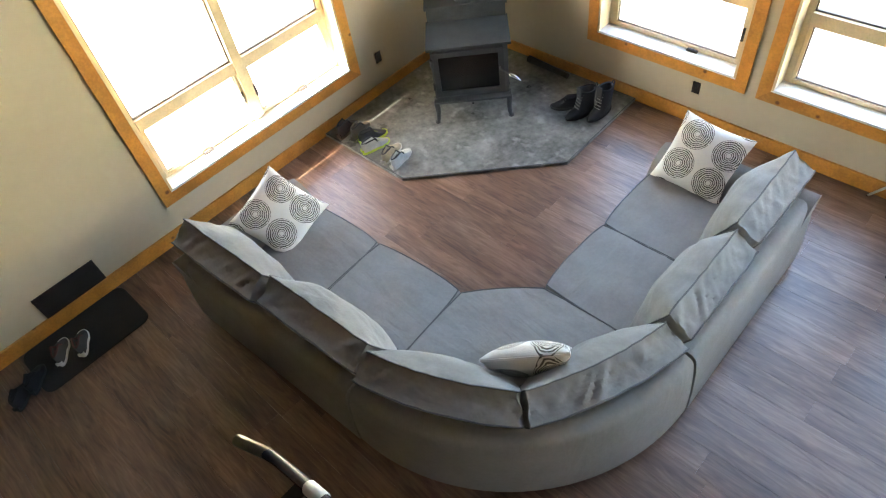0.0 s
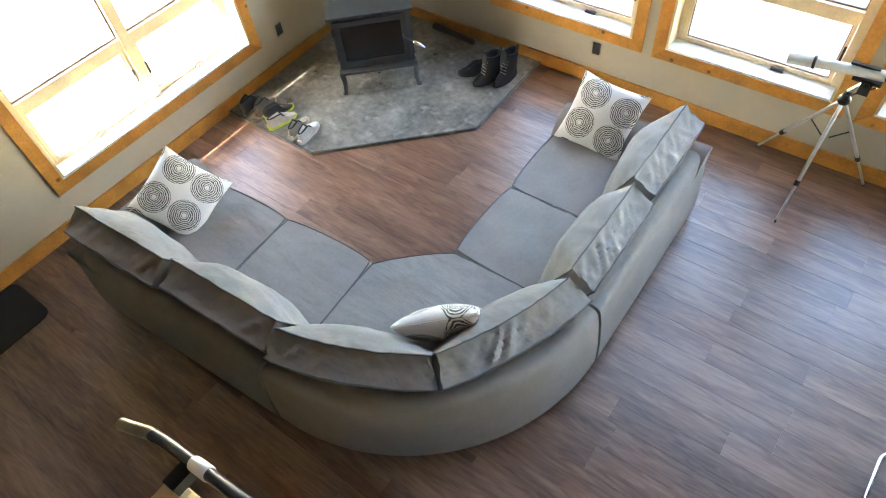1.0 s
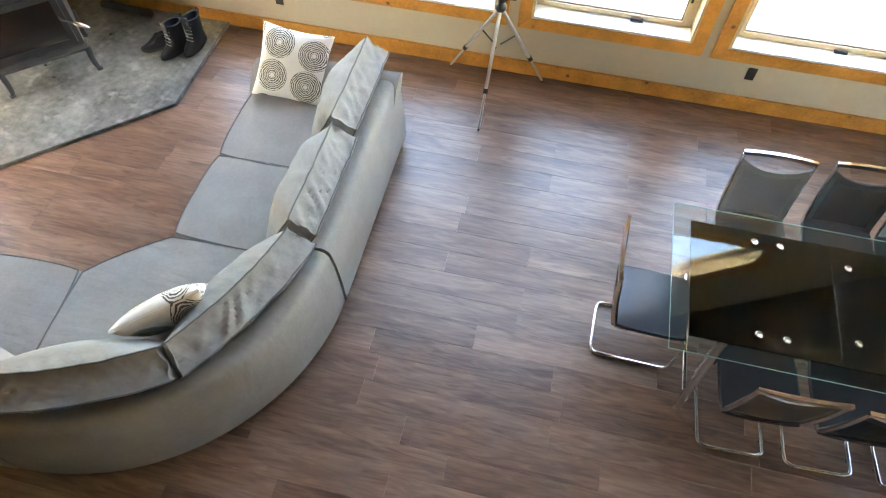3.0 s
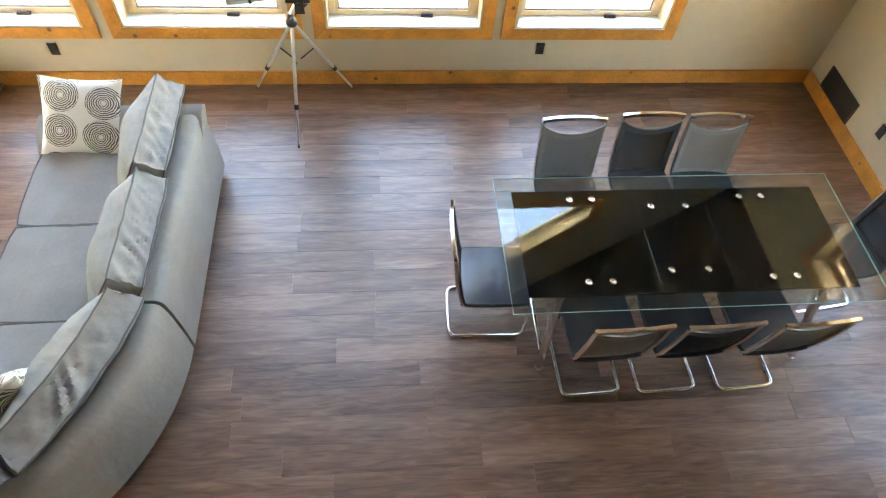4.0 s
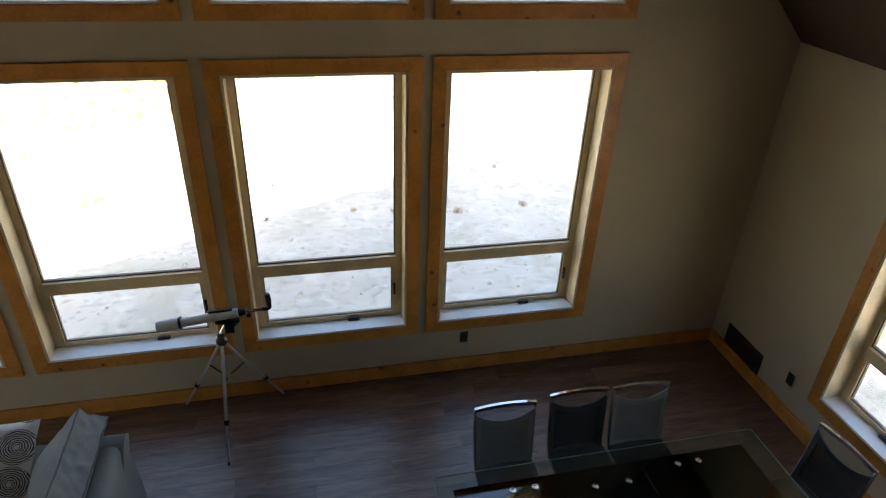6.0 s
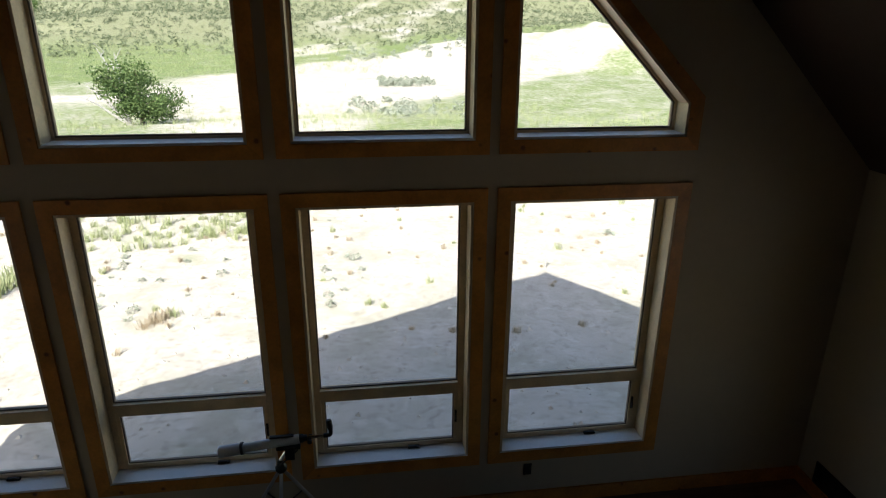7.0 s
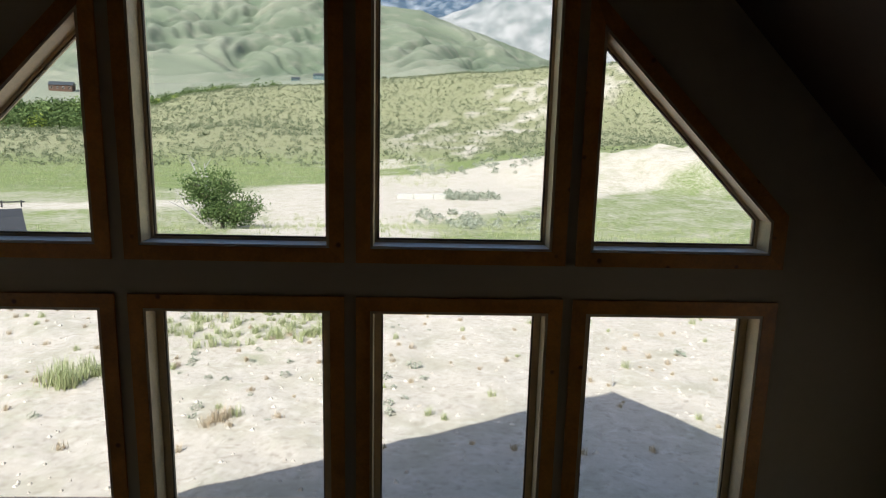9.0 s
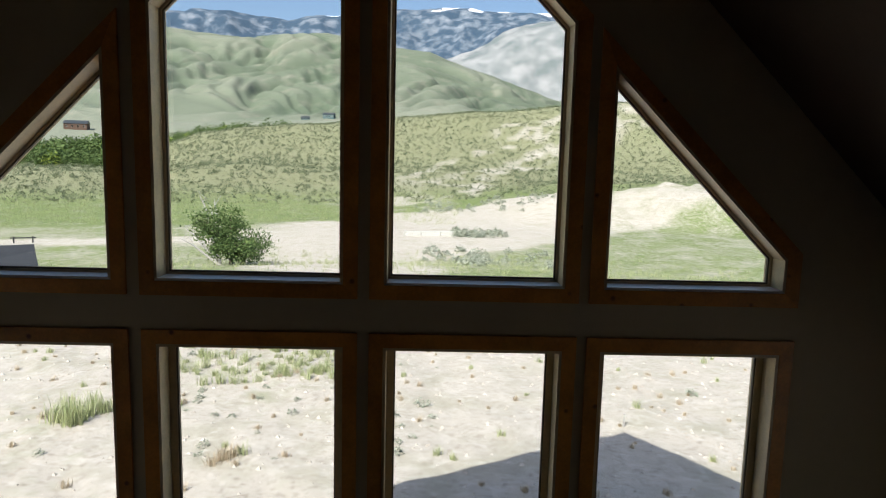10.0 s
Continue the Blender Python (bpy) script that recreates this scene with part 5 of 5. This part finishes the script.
def tufts(name, count, pick, size, material, label, seed, blades=46):
    """Tussocks of narrow bent blades on the ground."""
    r = random.Random(seed)
    V, F = [], []
    for _ in range(count):
        x, y = pick(r)
        z = terrain(x, y) - 0.01
        s = size * r.uniform(0.5, 1.3)
        for _ in range(blades):
            a, lean, h = r.uniform(0, 6.283), r.uniform(0.1, 0.75), s * r.uniform(0.5, 1.0)
            ox, oy = r.gauss(0, s * 0.22), r.gauss(0, s * 0.22)
            dx, dy, w = math.cos(a), math.sin(a), 0.0035 + s * 0.007
            i = len(V)
            bx, by = x + ox, y + oy
            mx, my, tx, ty = bx + dx * h * lean * 0.35, by + dy * h * lean * 0.35, bx + dx * h * lean, by + dy * h * lean
            V += [(bx - dy * w, by + dx * w, z), (bx + dy * w, by - dx * w, z), (mx + dy * w * 0.7, my - dx * w * 0.7, z + h * 0.62), (mx - dy * w * 0.7, my + dx * w * 0.7, z + h * 0.62), (tx, ty, z + h)]
            F += [(i, i + 1, i + 2, i + 3), (i + 3, i + 2, i + 4)]
    return stuff(name, V, F, material, label, "grass")


def clumps(name, spots, material, label, category, seed, lobes=5, flat=0.7, leaf=(0.14, 0.30)):
    """Bushes as clusters of small leaf facets with an uneven outline."""
    r = random.Random(seed)
    V, F = [], []
    for x, y, z, s in spots:
        for _ in range(lobes * 7):
            a, b, q = r.uniform(0, 6.283), r.uniform(0, 1), r.uniform(0.55, 1.08)
            hz = math.sqrt(1 - b * b)
            cx, cy, cz = x + math.cos(a) * hz * s * q * 0.6, y + math.sin(a) * hz * s * q * 0.6, z + b * s * q * flat
            t = s * r.uniform(*leaf)
            i = len(V)
            for _ in range(4):
                V.append((cx + r.uniform(-t, t), cy + r.uniform(-t, t), cz + r.uniform(-t * 0.7, t)))
            F += [(i, i + 1, i + 2), (i, i + 2, i + 3), (i + 1, i + 3, i + 2)]
    return stuff(name, V, F, material, label, category)


def ring_pick(d0, d1, a0, a1):
    return lambda r: polar(math.sqrt(r.uniform(d0 * d0, d1 * d1)), r.uniform(a0, a1))


tufts("grass_tufts", 150, ring_pick(11, 30, -42, 42), 0.20, M_GRASS, "sparse green grass tufts on bare ground", 11)
tufts("grass_tufts", 150, ring_pick(15.5, 20.5, -24, -7), 0.26, M_GRASS, "patch of taller green grass beyond the house", 12)
tufts("grass_tufts", 10, lambda r: (-6.9 + r.gauss(0, 0.28), 13.9 + r.gauss(0, 0.3)), 0.42, M_GRASS, "tall green grass tussock on bare ground", 13, 90)
tufts("dry_tufts", 420, ring_pick(9, 32, -42, 42), 0.15, M_DRY, "dry straw-coloured tufts on bare ground", 14)
tufts("dry_tufts", 7, lambda r: (-3.35 + r.gauss(0, 0.13), 11.85 + r.gauss(0, 0.12)), 0.30, M_DRY, "dry brown bush on bare ground", 15, 60)
tufts("field_grass", 2600, ring_pick(32, 64, -40, 40), 0.45, M_GRASS, "rough grass in the dip below the house", 16, 12)
tufts("field_grass", 3200, ring_pick(90, 150, -40, 3), 0.8, M_GRASS, "green meadow at the foot of the hill", 17, 9)
rr = random.Random(21)
spots = []
while len(spots) < 17000:
    x, y = ring_pick(128, 430, -35, 27)(rr)
    if rr.random() < cover(x, y) ** 1.6 + 0.06:
        spots.append((x, y, terrain(x, y) - 0.1, rr.uniform(0.55, 1.2) * (1.5 if rr.random() < 0.15 else 1)))
clumps("sagebrush_cover", spots, M_SAGE, "sagebrush scattered over the hillside", "shrubs", 22, 3, 0.95, (0.10, 0.24))
spots = [(*p, terrain(*p) - 0.03, rr.uniform(0.14, 0.34)) for p in (ring_pick(12, 34, -42, 42)(rr) for _ in range(60))]
spots += [(*p, terrain(*p) - 0.03, rr.uniform(0.09, 0.22)) for p in (ring_pick(11, 19, -26, 2)(rr) for _ in range(70))]
spots += [(*p, terrain(*p) - 0.1, rr.uniform(0.6, 1.4)) for p in (ring_pick(76, 81, 2.7, 7.2)(rr) for _ in range(34))]
spots += [(*p, terrain(*p) - 0.1, rr.uniform(0.5, 1.3)) for p in (ring_pick(48, 66, 0, 14)(rr) for _ in range(60))]
spots += [(*p, terrain(*p) - 0.1, rr.uniform(0.5, 1.5)) for p in (ring_pick(104, 126, -1, 14)(rr) for _ in range(70))]
clumps("low_shrubs", spots, M_SCRUB, "low grey-green shrubs on the bare ground", "shrubs", 23, 12, 0.7, (0.06, 0.16))
V, F = [], []
for _ in range(3000):
    x, y = ring_pick(6.5, 26, -42, 42)(rr)
    z, s = terrain(x, y), rr.uniform(0.014, 0.055)
    i = len(V)
    V += [(x - s, y - s * 0.7, z - 0.01), (x + s, y - s, z - 0.01), (x + s * 0.8, y + s, z - 0.01), (x - s * 0.9, y + s * 0.8, z - 0.01), (x + rr.uniform(-s, s) * 0.4, y, z + s * rr.uniform(0.5, 1.0))]
    F += [(i, i + 1, i + 4), (i + 1, i + 2, i + 4), (i + 2, i + 3, i + 4), (i + 3, i, i + 4)]
stuff("stones", V, F, M_STONE, "small stones on the bare ground", "stones")


def tree(d, az, height, spread, seed, label):
    """A bushy broadleaf tree: tapered trunk, limbs and a crown of many leaves in clumps."""
    r = random.Random(seed)
    x, y = polar(d, az)
    e = empty("tree", label, "tree", (x, y, terrain(x, y) - 0.1))
    bm = tube([(0, 0, 0), (0.08, 0.03, height * 0.2), (0.02, -0.05, height * 0.45)], 0.16, 8, r2=0.09)
    tips = []
    for i in range(11):
        a = i * 2.4 + r.uniform(-0.3, 0.3)
        h0 = height * r.uniform(0.12, 0.42)
        tip = Vector((math.cos(a) * spread * r.uniform(0.45, 0.95), math.sin(a) * spread * r.uniform(0.45, 0.95), height * r.uniform(0.35, 0.95)))
        tube([(0.03, 0, h0), tip * 0.5 + Vector((0, 0, h0 * 0.5)), tip], 0.07, 6, bm=bm, r2=0.015)
        tips.append(tip)
    part("trunk", bm, M_BARK, e, smooth=True)
    V, F = [], []
    for i in range(130):
        c = r.choice(tips) * r.uniform(0.55, 1.05) + Vector((r.gauss(0, spread * 0.16), r.gauss(0, spread * 0.16), r.gauss(0, height * 0.08)))
        c.z = max(height * 0.1, min(height, c.z))
        cs = spread * r.uniform(0.12, 0.26)
        for _ in range(85):
            p = c + Vector((r.gauss(0, 1), r.gauss(0, 1), r.gauss(0, 0.8))) * cs * 0.55
            s = r.uniform(0.04, 0.085) * spread / 2.5
            u = Vector((r.gauss(0, 1), r.gauss(0, 1), r.gauss(0, 1))).normalized() * s
            v = u.orthogonal().normalized() * s * 0.7
            k = len(V)
            V += [tuple(p - u), tuple(p + v), tuple(p + u), tuple(p - v)]
            F.append((k, k + 1, k + 2, k + 3))
    me = bpy.data.meshes.new("crown")
    me.from_pydata(V, [], F)
    me.materials.append(M_LEAF)
    new("crown", me).parent = e
    return e


tree(52, -16.8, 4.5, 3.1, 4, "bushy green tree in the dip beyond the road")
x, y = polar(53.5, -17.6)
snag = empty("dead_tree", "bare bleached dead branches beside the green tree", "dead tree", (x, y, terrain(x, y) - 0.1))
for i, (bx, bh) in enumerate(((-1.6, 5.6), (-0.5, 5.3), (-0.9, 4.6), (-2.6, 3.0), (-3.0, 2.3), (-2.1, 2.6))):
    r = random.Random(i)
    mid = Vector((bx * 0.55, r.uniform(-0.4, 0.2), bh * 0.6))
    tip = Vector((bx, r.uniform(-0.8, 0.4), bh))
    b = part("branch", tube([(0, 0, 0), mid, mid.lerp(tip, 0.5) + Vector((0.15, 0, 0)), tip], 0.11, 6, r2=0.025), M_DEADWOOD, snag)
    for k in range(3):
        a = mid.lerp(tip, 0.25 + 0.25 * k)
        part("twig", tube([a, a + Vector((r.uniform(-0.5, 0.5), 0.1, 0.35)), a + Vector((r.uniform(-0.9, 0.9), 0.1, 0.9))], 0.035, 5, r2=0.012), M_DEADWOOD, b)

# woods in the valley beyond the crest
spots, light = [], []
for _ in range(1900):
    p = rr.random()
    x, y = ring_pick(255, 470, -37, -23)(rr) if p < 0.66 else ring_pick(470, 620, -25, -12)(rr) if p < 0.94 else ring_pick(900, 1100, -4, 2)(rr)
    size = rr.uniform(2.4, 6.5) * (0.7 + 0.6 * rr.random())
    (light if rr.random() < 0.06 else spots).append((x, y, terrain(x, y) - 1, size * (0.55 if p > 0.94 else 1)))
clumps("valley_woods", spots, M_LEAF, "dark green trees along the valley", "trees", 31, 18, 1.25, (0.05, 0.13))
M_WILLOW = leafy("willow_leaves", ((0.36, 0.42, 0.08), (0.18, 0.25, 0.05)))
clumps("valley_willows", light, M_WILLOW, "yellow-green bushes among the valley trees", "bushes", 32, 18, 1.0, (0.05, 0.13))


def cabin(d, az, L, W, H, wall, rz, label):
    x, y = polar(d, az)
    e = empty("cabin", label, "house", (x, y, terrain(x, y) - 0.3), rz)
    part("wall", box(-L / 2, L / 2, -W / 2, W / 2, -2, H), wall, e)
    bm = bmesh.new()
    prism([[(-W / 2 - 0.6, H), (W / 2 + 0.6, H), (0, H + W * 0.32)]], lambda u, v, dd: (dd, u, v), -L / 2 - 0.6, L / 2 + 0.6, bm)
    part("roof", bm, M_STEEL, e)
    for i in range(4):
        wx = -L / 2 + L * (i + 0.5) / 4
        w = part("window", box(wx - 0.8, wx + 0.8, -W / 2 - 0.06, -W / 2 - 0.01, H * 0.35, H * 0.75), M_FRAME, e)
        part("pane", box(wx - 0.7, wx + 0.7, -W / 2 - 0.09, -W / 2 - 0.065, H * 0.38, H * 0.72), M_FIREGLASS, w)
    return e


M_SHINGLE = mat("grey_shingles", (0.034, 0.036, 0.040), 0.9, vary=0.22, scale=4, bump=0.5, bump_scale=12)
M_FRAME = mat("painted_trim", (0.6, 0.58, 0.52), 0.6)
M_LOG = mat("brown_siding", (0.12, 0.066, 0.042), 0.8, vary=0.15)
M_TEAL = mat("teal_siding", (0.09, 0.145, 0.145), 0.7)
cabin(680, -28.0, 19, 10, 5, M_LOG, 12, "brown log house among the valley trees")
cabin(1180, -8.6, 20, 11, 6, M_TEAL, -10, "small teal house at the foot of the far hills")
cabin(1190, -7.3, 16, 10, 5, M_LOG, 8, "small brown house at the foot of the far hills")
cabin(1150, 3.5, 14, 9, 4, M_FRAME, 5, "small pale house at the foot of the far hills")
cabin(1170, -10.6, 14, 9, 4, M_TEAL, 4, "low teal house at the foot of the far hills")
x, y = polar(29.5, -36.3)
shed = empty("shed", "low shed with a dark shingled roof beyond the house", "shed", (x, y, terrain(x, y) - 0.1), 33)
part("wall", box(-2.4, 2.4, -2.6, 2.6, 0, 2.02), M_LOG, shed)
for sy in (-1, 1):
    part("roof_slope", prism([[(0, 2.50), (2.95 * sy, 2.02), (2.95 * sy, 2.10), (0, 2.58)]], lambda u, v, dd: (dd, u, v), -2.7, 2.7), M_SHINGLE, shed, "dark grey shingles")
# blocks lying by the bank, and a rail by the road
for az, w in ((-1.1, 1.9), (0.1, 1.0), (0.9, 1.3), (2.0, 1.5)):
    x, y = polar(77, az)
    blk = empty("concrete_block", "white concrete block lying on the bare ground", "block", (x, y, terrain(x, y) - 0.05), 4 * w)
    part("block_body", box(-w / 2, w / 2, -0.4, 0.4, 0, 0.62), M_FRAME, blk, bevel=0.05)
x, y = polar(74, -31.8)
fence = empty("rail_fence", "short dark wooden rail fence beside the road", "fence", (x, y, terrain(x, y) - 0.05), 20)
for px in (-0.8, 0.8):
    part("post", box(px - 0.06, px + 0.06, -0.06, 0.06, 0, 0.72), M_DARKSTEEL, fence)
part("rail", box(-1.1, 1.1, -0.035, 0.035, 0.5, 0.62), M_DARKSTEEL, fence)
x, y = 4.35, 13.66
stake = empty("survey_stake", "thin wooden stake standing in bare ground", "stake", (x, y, terrain(x, y) - 0.05))
part("shaft", box(-0.015, 0.015, -0.008, 0.008, 0, 0.34), M_DEADWOOD, stake)
part("flag", box(-0.017, 0.017, -0.0095, 0.0095, 0.26, 0.31), M_FRAME, stake)


# ---- floor planks ----
def plank_mesh(L):
    me = bpy.data.meshes.new("plank")
    w, c = 0.1814, 0.0009
    bm = bmesh.new()
    lo = [bm.verts.new(p) for p in ((0, 0, -0.01), (L, 0, -0.01), (L, w, -0.01), (0, w, -0.01))]
    md = [bm.verts.new(p) for p in ((0, 0, -c), (L, 0, -c), (L, w, -c), (0, w, -c))]
    hi = [bm.verts.new(p) for p in ((c, c, 0), (L - c, c, 0), (L - c, w - c, 0), (c, w - c, 0))]
    for a, b in ((lo, md), (md, hi)):
        for k in range(4):
            bm.faces.new((a[k], a[(k + 1) % 4], b[(k + 1) % 4], b[k]))
    bm.faces.new(hi)
    bm.to_mesh(me)
    bm.free()
    me.materials.append(M_FLOOR)
    return me


floor_ob = bpy.data.objects["floor"]
full = plank_mesh(1.2194)
rng = random.Random(5)
rest = bmesh.new()
row = 0
y = YS + 0.003
while y < YN - 0.02:
    x = XW + 0.003 - rng.choice((0.0, 0.31, 0.61, 0.92)) - rng.random() * 0.1
    while x < XE - 0.01:
        x0, x1 = max(x, XW + 0.003), min(x + 1.22, XE - 0.003)
        if x1 - x0 > 0.05:
            if y > 0.55:
                ob = new("plank", full if x1 - x0 > 1.2195 else plank_mesh(x1 - x0 - 0.0006))
                ob.parent, ob.location = floor_ob, (x0, y, 0)
            else:
                box(x0, x1 - 0.0015, y, min(y + 0.1805, YN - 0.002), -0.01, 0, rest)
        x += 1.22
    y += 0.182
tagged(part("plank_rest", rest, M_FLOOR, floor_ob), kind="stuff")
